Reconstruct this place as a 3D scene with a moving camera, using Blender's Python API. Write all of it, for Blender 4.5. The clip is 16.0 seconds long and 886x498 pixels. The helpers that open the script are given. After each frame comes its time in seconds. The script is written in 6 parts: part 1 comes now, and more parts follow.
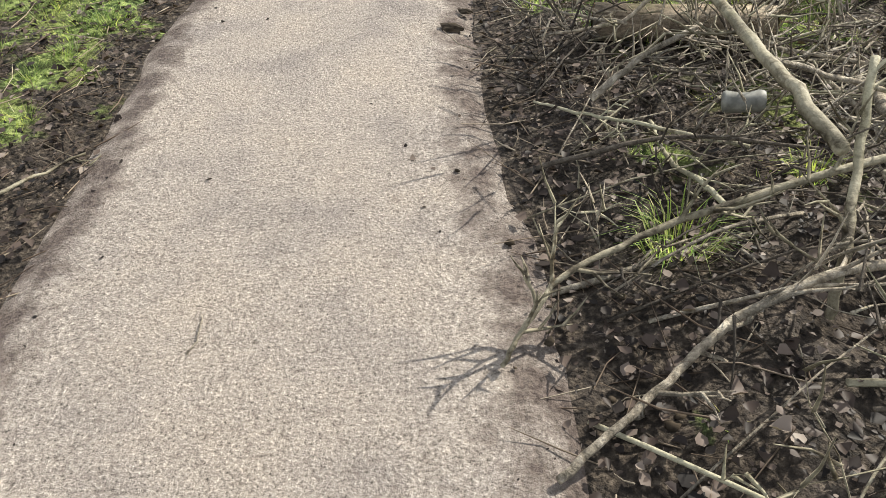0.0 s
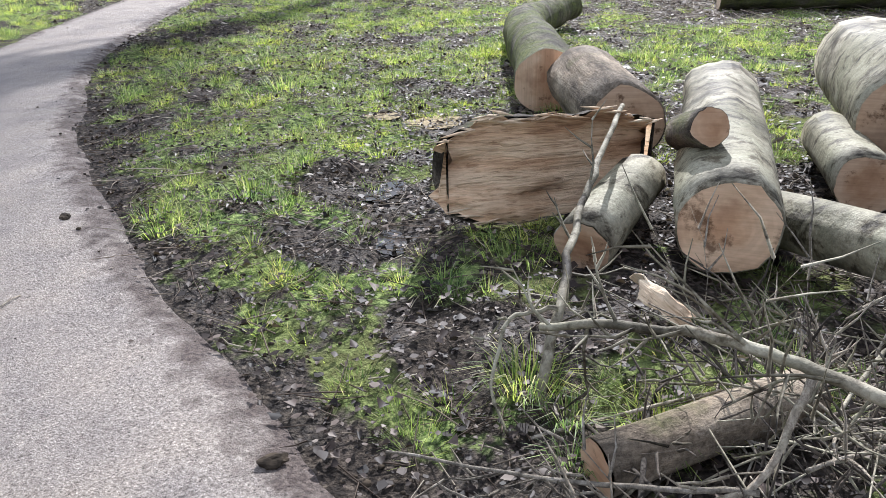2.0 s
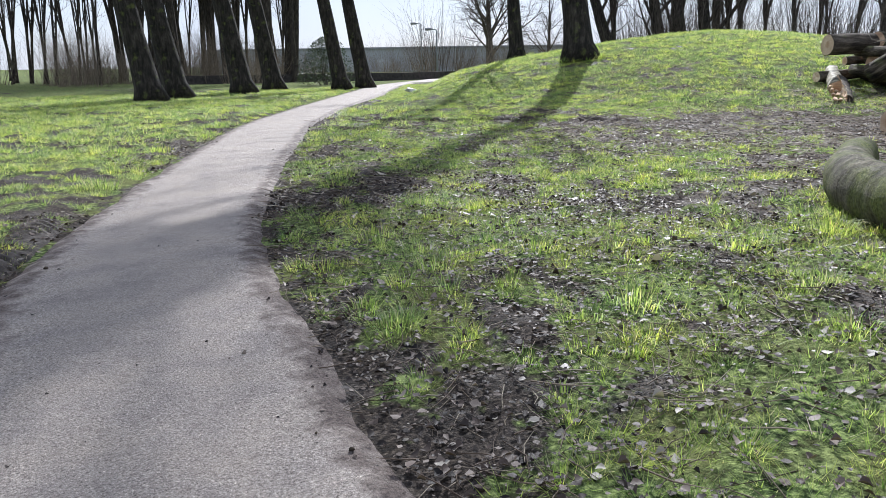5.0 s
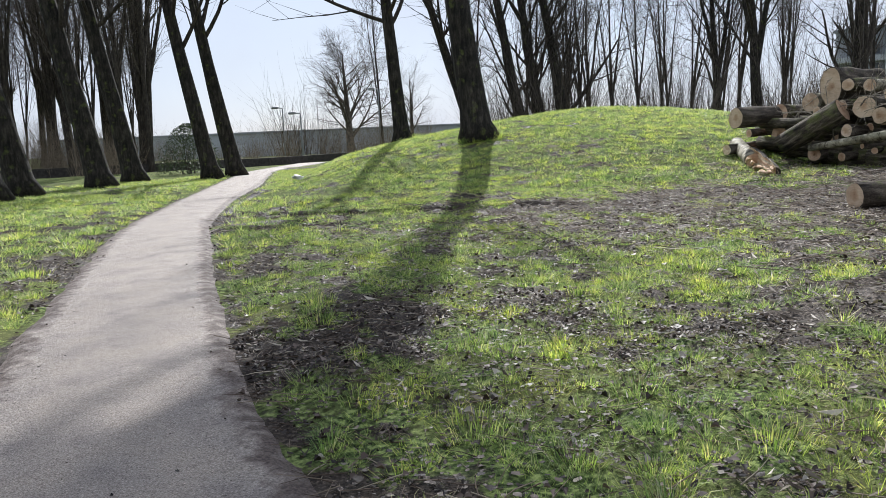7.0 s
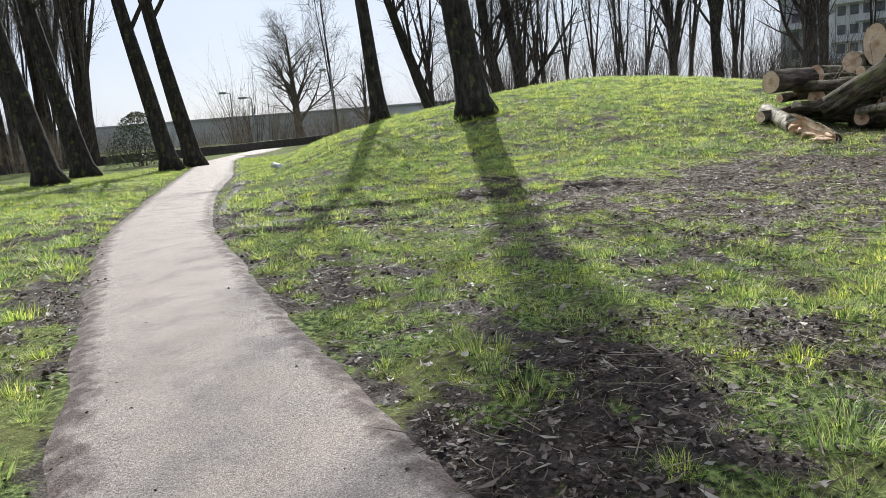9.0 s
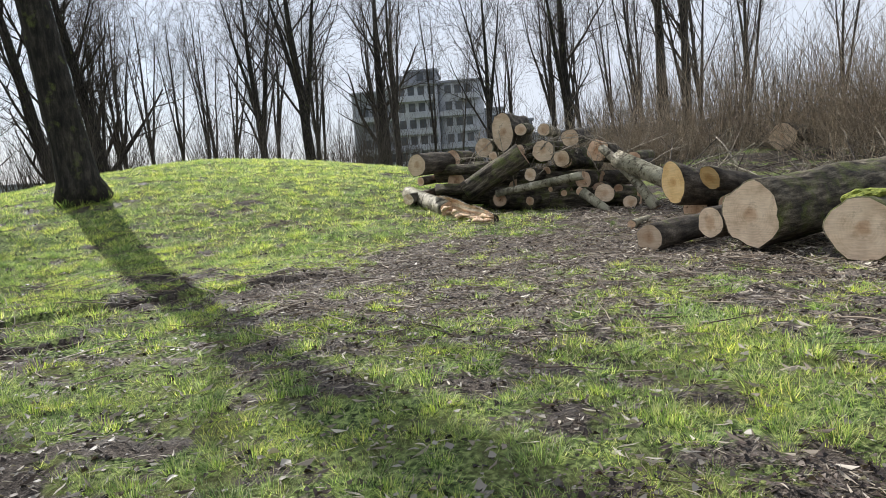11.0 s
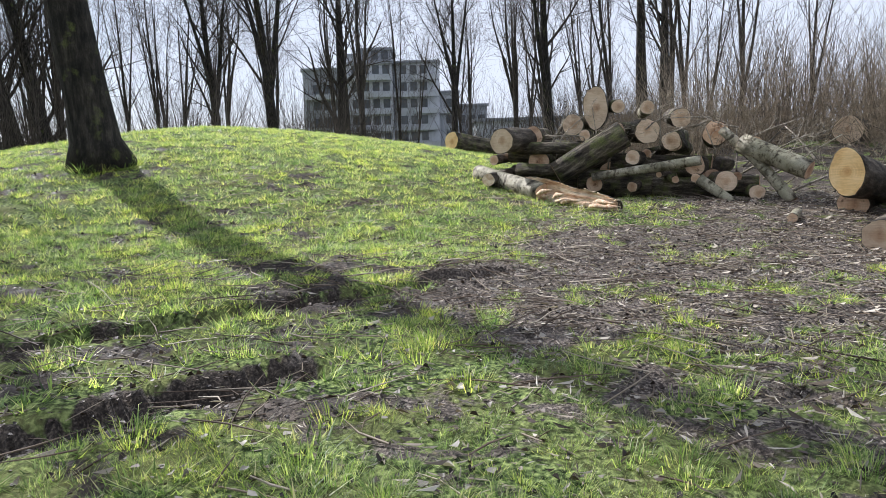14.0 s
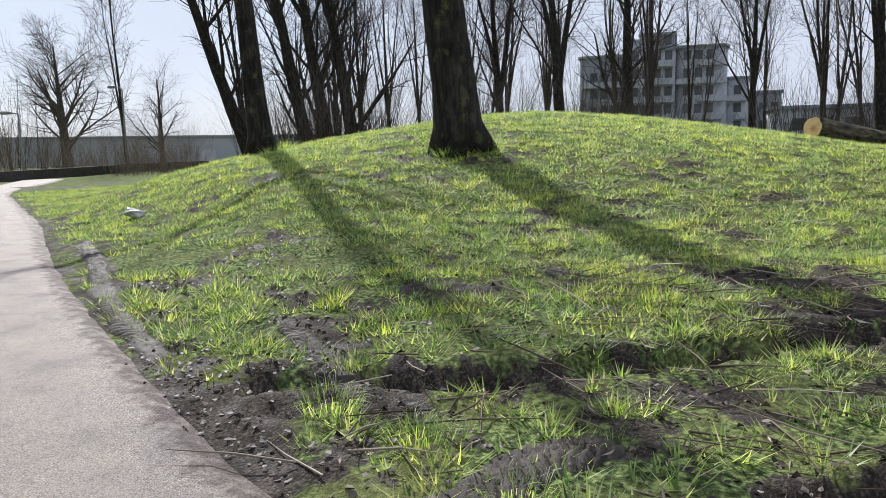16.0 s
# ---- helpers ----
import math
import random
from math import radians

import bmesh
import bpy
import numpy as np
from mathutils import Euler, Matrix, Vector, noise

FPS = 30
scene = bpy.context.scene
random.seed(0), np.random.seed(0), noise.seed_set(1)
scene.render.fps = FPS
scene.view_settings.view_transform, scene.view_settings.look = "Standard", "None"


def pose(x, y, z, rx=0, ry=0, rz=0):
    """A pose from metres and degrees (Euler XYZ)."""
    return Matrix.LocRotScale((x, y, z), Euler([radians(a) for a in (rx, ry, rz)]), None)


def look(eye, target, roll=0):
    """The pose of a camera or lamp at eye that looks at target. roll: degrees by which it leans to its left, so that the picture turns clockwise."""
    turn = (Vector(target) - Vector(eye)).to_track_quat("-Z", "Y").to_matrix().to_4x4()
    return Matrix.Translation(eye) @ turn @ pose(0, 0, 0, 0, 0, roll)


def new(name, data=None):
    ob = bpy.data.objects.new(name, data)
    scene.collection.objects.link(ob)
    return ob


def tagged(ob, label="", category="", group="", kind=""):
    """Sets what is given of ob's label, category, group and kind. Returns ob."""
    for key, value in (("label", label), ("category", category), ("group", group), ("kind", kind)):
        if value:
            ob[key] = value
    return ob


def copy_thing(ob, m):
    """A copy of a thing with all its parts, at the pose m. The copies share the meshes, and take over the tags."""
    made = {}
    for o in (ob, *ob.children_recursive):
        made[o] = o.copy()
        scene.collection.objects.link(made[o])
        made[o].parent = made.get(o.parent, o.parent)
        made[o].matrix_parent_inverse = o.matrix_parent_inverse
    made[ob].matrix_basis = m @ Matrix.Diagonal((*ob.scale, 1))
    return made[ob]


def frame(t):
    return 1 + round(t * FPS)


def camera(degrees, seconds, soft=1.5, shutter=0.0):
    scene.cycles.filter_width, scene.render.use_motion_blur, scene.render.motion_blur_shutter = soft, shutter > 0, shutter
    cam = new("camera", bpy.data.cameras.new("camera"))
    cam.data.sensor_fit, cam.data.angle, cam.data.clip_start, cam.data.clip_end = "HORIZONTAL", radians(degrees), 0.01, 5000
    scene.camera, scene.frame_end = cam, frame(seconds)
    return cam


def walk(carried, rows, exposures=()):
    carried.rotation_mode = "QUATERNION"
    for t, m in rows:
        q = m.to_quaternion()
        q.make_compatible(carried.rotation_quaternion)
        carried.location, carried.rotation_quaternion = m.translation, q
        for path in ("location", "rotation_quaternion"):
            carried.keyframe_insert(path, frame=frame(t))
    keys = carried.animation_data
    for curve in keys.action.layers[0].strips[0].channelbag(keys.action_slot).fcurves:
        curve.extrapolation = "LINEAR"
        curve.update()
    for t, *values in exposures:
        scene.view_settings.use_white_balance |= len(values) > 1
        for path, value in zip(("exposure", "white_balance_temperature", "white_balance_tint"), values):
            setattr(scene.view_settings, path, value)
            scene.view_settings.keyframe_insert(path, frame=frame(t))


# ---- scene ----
cam = camera(60.9, 16.0, soft=0.8)
METRES, EYE, TILT, LEAN, TURN = 22.1, 1.5, 0.0, 0.0, 0.0
ROWS = [
    (0.0, 0.0, 0.0, 0.0, -2.7, -39.23, 3.31),
    (0.5, -0.0114, 0.0253, 0.0006, -10.81, -36.07, 3.13),
    (1.0, -0.0202, 0.0517, -0.0001, -30.87, -30.38, 1.37),
    (1.5, -0.021, 0.0782, -0.0013, -41.76, -25.97, 1.77),
    (2.0, -0.0282, 0.1057, -0.0024, -41.58, -23.33, 0.75),
    (2.5, -0.0305, 0.1342, -0.0026, -43.0, -22.31, 1.34),
    (3.0, -0.0332, 0.1631, -0.0032, -40.98, -21.16, 0.41),
    (3.5, -0.0353, 0.1951, -0.0037, -37.81, -19.82, 0.27),
    (4.0, -0.0298, 0.2279, -0.0039, -36.67, -18.41, 0.85),
    (4.5, -0.0276, 0.2614, -0.0054, -38.05, -16.3, 1.02),
    (5.0, -0.019, 0.2917, -0.0071, -40.88, -13.8, 0.64),
    (7.5, 0.0096, 0.4421, -0.0021, -53.21, -8.23, 3.15),
    (8.0, 0.0148, 0.4728, -0.0024, -53.84, -9.13, 3.88),
    (10.5, 0.0887, 0.614, 0.0022, -74.46, -8.21, 4.05),
    (11.0, 0.1064, 0.637, 0.0014, -87.21, -5.9, 4.31),
    (11.5, 0.1225, 0.6642, 0.0017, -94.87, -4.4, 3.53),
    (12.0, 0.137, 0.6901, 0.0013, -98.09, -5.0, 1.4),
    (12.5, 0.1562, 0.7142, 0.0022, -97.54, -8.74, 0.76),
    (13.0, 0.1726, 0.7433, 0.003, -95.03, -9.65, 0.98),
    (13.5, 0.1932, 0.7683, 0.0005, -93.66, -9.23, 1.25),
    (14.0, 0.2094, 0.7979, 0.0014, -92.3, -7.34, 1.82),
    (14.5, 0.2238, 0.8265, 0.0008, -90.15, -5.27, 2.39),
    (15.0, 0.2412, 0.8544, 0.0019, -86.17, -4.3, 2.34),
    (15.5, 0.256, 0.8849, 0.0023, -80.7, -4.93, 1.64),
    (16.0, 0.2753, 0.9122, -0.0004, -72.92, -7.56, 1.16),
]
walk(cam, [(t, pose(0, 0, EYE, TILT, LEAN, TURN) @ pose(METRES * x, METRES * y, METRES * z, 90 + pitch, roll, yaw)) for t, x, y, z, yaw, pitch, roll in ROWS],
     [(0.0, 0.6, 6700, 8), (1.0, 0.6, 6200, 10), (2.5, 0.54, 5700, 15), (4.0, 0.44, 5650, 15), (5.0, 0.36, 5750, 13), (8.0, 0.2, 6050, 12), (10.5, 0.42, 6200, 11), (11.4, 0.32, 6250, 12), (12.0, 0.2, 6250, 14), (12.7, 0.5, 5950, 15), (15.0, 0.4, 5950, 13), (16.0, 0.2, 6000, 13)])

# ---- world and light ----
SUN_AZ, SUN_EL = radians(38.0), radians(36.5)      # the sun stands ahead and to the right, over the mound
sun_dir = Vector((math.cos(SUN_AZ) * math.cos(SUN_EL), math.sin(SUN_AZ) * math.cos(SUN_EL), math.sin(SUN_EL)))
world = bpy.data.worlds.new("sky")
scene.world = world
world.use_nodes = True
wn = world.node_tree
sky = wn.nodes.new("ShaderNodeTexSky")
sky.sky_type = "NISHITA"
sky.sun_disc = False
sky.sun_elevation = SUN_EL
sky.sun_rotation = math.pi / 2 - SUN_AZ
sky.air_density, sky.dust_density, sky.ozone_density = 1.0, 0.6, 1.5
wn.nodes["Background"].inputs["Strength"].default_value = 0.1
# thin bright cloud over the blue
cloud = wn.nodes.new("ShaderNodeTexNoise")
cloud.inputs["Scale"].default_value, cloud.inputs["Detail"].default_value = 3.0, 5.0
veil = wn.nodes.new("ShaderNodeMapRange")
veil.inputs["From Min"].default_value, veil.inputs["From Max"].default_value = 0.35, 0.65
veil.inputs["To Min"].default_value, veil.inputs["To Max"].default_value = 0.7, 0.97
wn.links.new(cloud.outputs["Fac"], veil.inputs["Value"])
thin = wn.nodes.new("ShaderNodeMix")
thin.data_type = "RGBA"
thin.inputs[7].default_value = (6.3, 6.6, 7.1, 1)
wn.links.new(veil.outputs[0], thin.inputs[0])
wn.links.new(sky.outputs[0], thin.inputs[6])
wn.links.new(thin.outputs[2], wn.nodes["Background"].inputs["Color"])
sun_data = bpy.data.lights.new("sun", "SUN")
sun_data.energy, sun_data.angle, sun_data.color = 5.0, radians(0.6), (1.0, 0.95, 0.86)
sun = new("sun", sun_data)
sun.matrix_world = look((0, 0, 40), Vector((0, 0, 40)) - sun_dir)


# ---- number helpers ----
def hash2(i, j, s):
    h = np.sin(i * 127.1 + j * 311.7 + s * 74.7) * 43758.5453
    return h - np.floor(h)


def vnoise(x, y, s=0):
    xi, yi = np.floor(x), np.floor(y)
    u, v = x - xi, y - yi
    u, v = u * u * (3 - 2 * u), v * v * (3 - 2 * v)
    a, b = hash2(xi, yi, s), hash2(xi + 1, yi, s)
    c, d = hash2(xi, yi + 1, s), hash2(xi + 1, yi + 1, s)
    return (a * (1 - u) + b * u) * (1 - v) + (c * (1 - u) + d * u) * v


def fbm(x, y, s=0, octaves=4):
    total, amp, norm = 0.0, 1.0, 0.0
    for o in range(octaves):
        total = total + amp * vnoise(x * 2 ** o + 13.7 * o, y * 2 ** o + 7.3 * o, s + o)
        norm += amp
        amp *= 0.5
    return total / norm


def smooth(a, b, v):
    u = np.clip((v - a) / (b - a), 0, 1)
    return u * u * (3 - 2 * u)


def seg_dist(x, y, pts):
    """Distance to a polyline, and the side of it (positive to its right)."""
    best = np.full(np.shape(x), 1e9)
    side = np.zeros(np.shape(x))
    for (ax, ay), (bx, by) in zip(pts[:-1], pts[1:]):
        dx, dy = bx - ax, by - ay
        u = np.clip(((x - ax) * dx + (y - ay) * dy) / (dx * dx + dy * dy), 0, 1)
        d = np.hypot(x - ax - u * dx, y - ay - u * dy)
        near = d < best
        side = np.where(near, np.sign((x - ax) * dy - (y - ay) * dx), side)
        best = np.where(near, d, best)
    return best, side


# ---- the plan: path edges, ruts, heights, cover ----
EDGE_R = [(0.3, -40), (0.3, -6), (0.32, 1.2), (0.25, 3.5), (0.5, 5.9), (1.0, 8.3), (1.93, 10.9), (2.85, 12.8), (4.9, 16.0), (9.1, 22.2), (14.4, 28.4), (20.0, 34.2), (32, 48), (48, 60)]
EDGE_L = [(-1.4, -40), (-1.4, -6), (-1.4, 1.2), (-1.38, 4.0), (-1.1, 6.6), (-0.55, 9.0), (0.3, 11.5), (1.1, 13.1), (3.2, 16.5), (7.4, 22.9), (12.5, 29.0), (18.0, 35.3), (30, 49), (46, 62)]
RUTS = [[(10.2, 22.6), (10.55, 21.5), (11.0, 20.75), (12.0, 19.3), (12.7, 18.0), (13.6, 16.6)],
        [(8.1, 20.9), (8.5, 20.35), (8.85, 19.8), (9.2, 19.35), (9.55, 18.95), (9.9, 18.6)],
        [(11.9, 23.3), (11.0, 22.5)], [(13.2, 26.4), (15.4, 28.6)]]


PUDDLES = [(1.9, 5.72, 0.2, 0.09, 20), (1.45, 5.08, 0.17, 0.08, 60), (2.2, 5.3, 0.16, 0.1, 10), (11.4, 22.95, 0.4, 0.08, 45), (10.8, 22.4, 0.26, 0.07, 45), (13.8, 27.1, 0.9, 0.08, 45), (10.35, 22.0, 0.3, 0.1, 110)]
CHURNED = [(1.75, 5.35, 0.85, 0.6), (10.5, 21.7, 0.5, 0.4), (13.0, 17.2, 1.3, 0.7), (14.6, 15.0, 2.2, 0.9), (11.0, 16.4, 1.1, 0.6), (10.6, 14.2, 0.9, 1.2), (0.95, 8.1, 0.2, 0.6), (1.8, 6.1, 0.9, 0.42), (3.7, 12.8, 0.75, 0.5)]


def wet(x, y):
    """1 in the hollows where water stands."""
    w = np.zeros(np.shape(x))
    for px, py, rx, ry, rot in PUDDLES:
        c, s = math.cos(radians(rot)), math.sin(radians(rot))
        u, v = (x - px) * c + (y - py) * s, (y - py) * c - (x - px) * s
        w = np.maximum(w, 1 - smooth(0.9, 1.6, np.hypot(u / rx, v / ry)))
    return w


def path_signed(x, y):
    """Signed distance to the path: negative on it."""
    dr, sr = seg_dist(x, y, EDGE_R)
    dl, sl = seg_dist(x, y, EDGE_L)
    inside = (sr < 0) & (sl > 0)
    return np.where(inside, -np.minimum(dr, dl), np.minimum(dr, dl)), np.where(dr < dl, 1, -1)


def base_z(x, y):
    """The broad shape of the land."""
    dx, dy = x - 32.0, y - 25.0
    d = np.sqrt(dx * dx * np.where(dx < 0, 1.0, 0.5) + dy * dy * np.where(dy < 0, 1.08, 1.35) + 4.0) / 17.6
    mound = 2.75 * np.clip(1 - d ** 1.35, 0, 1)
    mound = mound + 0.18 * smooth(0.85, 1.0, d) * (1 - smooth(1.0, 1.25, d))
    yard = 0.35 * smooth(15.5, 19.5, x) * (1 - smooth(14, 19, y)) * smooth(-25, -5, y)
    bank = 1.5 * smooth(19, 30, x) * (1 - smooth(4, 14, y)) * smooth(-60, -20, y)
    return (np.maximum(mound, np.maximum(yard, bank)) - 0.25 * smooth(45, 90, x)) * smooth(0.0, 4.0, path_signed(x, y)[0])


def cover(x, y):
    """0: bare mud and litter, 1: full grass."""
    n = fbm(x * 0.9, y * 0.9, 3, 4)
    fine = fbm(x * 3.6, y * 3.6, 9, 4)
    sd, side = path_signed(x, y)
    g = 0.60 + 1.8 * (n - 0.5) + 2.3 * (fine - 0.5)
    g = g + 0.35 * smooth(14, 18, x + 0.6 * (y - 18))
    brush = (1 - smooth(2.3, 3.5, np.hypot((x - 1.8) * 0.8, (y - 1.6) * 0.9)))
    yard = smooth(9, 12, x) * (1 - smooth(18, 21, x)) * smooth(4, 8, y) * (1 - smooth(15.5, 17.5, y + 0.25 * (x - 13)))
    far_side = smooth(18, 20, x) * (1 - smooth(9, 14, y))
    g = g - 0.56 * brush - 0.42 * yard - 0.6 * far_side - 0.12 * smooth(4, 8, x) * (1 - smooth(12, 14, y))
    g = g - (0.85 - 0.5 * smooth(6, 10, y)) * (1 - smooth(0.02, 0.42 - 0.14 * smooth(6, 10, y), sd)) * np.where(side > 0, 1, 0.9)
    g = g - 0.34 * smooth(19, 24, y) * (1 - smooth(0.25, 1.1, sd + 0.5 * (fine - 0.5))) * (side > 0)
    g = g + 0.14 * smooth(1.2, 2.2, sd) * (1 - smooth(6, 9, x)) * smooth(7, 9, y) * (1 - smooth(20, 22, y)) * (side > 0)
    g = g + 0.16 * smooth(4, 6.5, x) * (1 - smooth(11.5, 14, x)) * smooth(10, 13, y) * (1 - smooth(20, 22, y))
    g = g + 0.9 * (fbm(x * 8, y * 8, 15, 2) - 0.5)
    for cx, cy, rx, ry in CHURNED:
        g = g - 0.75 * (1 - smooth(0.5, 1.15, np.hypot((x - cx) / rx, (y - cy) / ry) + 0.9 * (fine - 0.5)))
    g = g - 0.8 * wet(x, y)
    for i, r in enumerate(RUTS):
        g = g - 1.2 * (1 - smooth(0.05, 0.22, seg_dist(x, y, r)[0] - 0.2 * (i == 1) + 0.35 * (fine - 0.5)))
    return np.clip(g, 0, 1)


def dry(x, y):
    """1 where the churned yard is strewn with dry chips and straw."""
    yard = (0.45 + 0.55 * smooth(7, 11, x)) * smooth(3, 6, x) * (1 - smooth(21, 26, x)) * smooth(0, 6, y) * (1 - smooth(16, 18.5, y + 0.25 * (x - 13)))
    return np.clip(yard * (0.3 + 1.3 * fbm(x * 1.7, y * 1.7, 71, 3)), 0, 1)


def ground_z(x, y, detail=True):
    x, y = np.asarray(x, float), np.asarray(y, float)
    sd, _ = path_signed(x, y)
    z = base_z(x, y)
    if detail:
        c = cover(x, y)
        amount = smooth(0.0, 0.5, sd)
        rough = (0.10 * (fbm(x * 0.7, y * 0.7, 21, 3) - 0.5) + (0.05 * (1 - c) + 0.06) * (fbm(x * 4.5, y * 4.5, 31, 3) - 0.5)
                 + (0.05 * (1 - c) + 0.01) * (fbm(x * 14, y * 14, 41, 2) - 0.5))
        for r, wide in zip(RUTS[:2], (0.0, 0.1)):
            d = seg_dist(x, y, r)[0] - wide
            rough = rough + wide * 0.9 * np.exp(-((d + wide - 0.05) / 0.05) ** 2)
            rough = rough - 0.2 * (1 - smooth(0.13, 0.21, d + 0.25 * (fbm(x * 3, y * 3, 61, 3) - 0.5))) + 0.05 * np.exp(-((d - 0.34) / 0.13) ** 2) * fbm(x * 4, y * 4, 62, 2)
        hollow = wet(x, y)
        rough = rough * (1 - 0.85 * hollow) - 0.02 * hollow
        z = z + amount * (rough + 0.015) - 0.03 * (1 - amount)
    return z


def gz(x, y):
    return float(ground_z(np.array([x]), np.array([y]))[0])


# ---- materials ----
def material(name):
    m = bpy.data.materials.new(name)
    m.use_nodes = True
    nt = m.node_tree
    return m, nt, nt.nodes["Principled BSDF"]


def node(nt, kind, **values):
    n = nt.nodes.new("ShaderNode" + kind)
    for k, v in values.items():
        n.inputs[k.replace("_", " ")].default_value = v
    return n


def ramp(nt, fac, stops):
    r = nt.nodes.new("ShaderNodeValToRGB")
    e = r.color_ramp.elements
    while len(e) < len(stops):
        e.new(0.5)
    for el, (pos, col) in zip(e, stops):
        el.position, el.color = pos, (*col, 1)
    nt.links.new(fac, r.inputs[0])
    return r.outputs[0]


def mix(nt, fac, a, b, blend="MIX"):
    m = nt.nodes.new("ShaderNodeMix")
    m.data_type, m.blend_type = "RGBA", blend
    for i, v in ((0, fac), (6, a), (7, b)):
        if isinstance(v, (int, float)):
            m.inputs[i].default_value = v
        elif isinstance(v, tuple):
            m.inputs[i].default_value = (*v, 1)
        else:
            nt.links.new(v, m.inputs[i])
    return m.outputs[2]


def noise_tex(nt, scale, detail=4, coord=None, rough=0.55):
    n = node(nt, "TexNoise", Scale=scale, Detail=detail, Roughness=rough)
    if coord is not None:
        nt.links.new(coord, n.inputs["Vector"])
    return n.outputs["Fac"]


def coords(nt, which="Object"):
    return nt.nodes.new("ShaderNodeTexCoord").outputs[which]


def position(nt):
    return nt.nodes.new("ShaderNodeNewGeometry").outputs["Position"]


def bump(nt, bsdf, height, strength, distance):
    b = node(nt, "Bump", Strength=strength, Distance=distance)
    nt.links.new(height, b.inputs["Height"])
    nt.links.new(b.outputs[0], bsdf.inputs["Normal"])


def make_ground():
    m, nt, b = material("earth_and_turf")
    p = position(nt)
    att = nt.nodes.new("ShaderNodeAttribute")
    att.attribute_name = "cover"
    mud = ramp(nt, noise_tex(nt, 9, 6, p), [(0.3, (0.014, 0.012, 0.01)), (0.5, (0.034, 0.028, 0.024)), (0.7, (0.09, 0.074, 0.064))])
    litter = ramp(nt, noise_tex(nt, 45, 4, p), [(0.4, (0.016, 0.013, 0.011)), (0.54, (0.07, 0.055, 0.042)), (0.66, (0.22, 0.18, 0.14))])
    soil = mix(nt, 0.5, mud, litter)
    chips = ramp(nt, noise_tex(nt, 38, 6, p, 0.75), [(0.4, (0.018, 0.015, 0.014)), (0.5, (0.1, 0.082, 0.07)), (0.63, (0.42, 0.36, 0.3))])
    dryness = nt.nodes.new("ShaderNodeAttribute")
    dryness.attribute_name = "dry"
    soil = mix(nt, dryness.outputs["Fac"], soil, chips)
    turf = ramp(nt, noise_tex(nt, 22, 6, p), [(0.38, (0.022, 0.032, 0.014)), (0.5, (0.10, 0.14, 0.05)), (0.64, (0.31, 0.38, 0.135))])
    turf = mix(nt, ramp(nt, noise_tex(nt, 1.3, 5, p), [(0.42, (0, 0, 0)), (0.62, (0.7, 0.7, 0.7))]), turf, (0.15, 0.15, 0.06))
    edge = nt.nodes.new("ShaderNodeMath")
    edge.operation = "ADD"
    nt.links.new(att.outputs["Fac"], edge.inputs[0])
    wob = nt.nodes.new("ShaderNodeMath")
    wob.operation = "MULTIPLY_ADD"
    wob.inputs[1].default_value, wob.inputs[2].default_value = 0.9, -0.45
    nt.links.new(noise_tex(nt, 14, 5, p), wob.inputs[0])
    nt.links.new(wob.outputs[0], edge.inputs[1])
    mask = ramp(nt, edge.outputs[0], [(0.3, (0, 0, 0)), (0.55, (1, 1, 1))])
    nt.links.new(mix(nt, mask, soil, turf), b.inputs["Base Color"])
    nt.links.new(mix(nt, mask, ramp(nt, noise_tex(nt, 3, 4, p), [(0.38, (0.6,) * 3), (0.56, (0.95,) * 3)]), (0.95, 0.95, 0.95)), b.inputs["Roughness"])
    nt.links.new(mix(nt, mask, (0.15, 0.15, 0.15), (0.05, 0.05, 0.05)), b.inputs["Specular IOR Level"])
    bump(nt, b, noise_tex(nt, 60, 5, p), 0.8, 0.03)
    return m


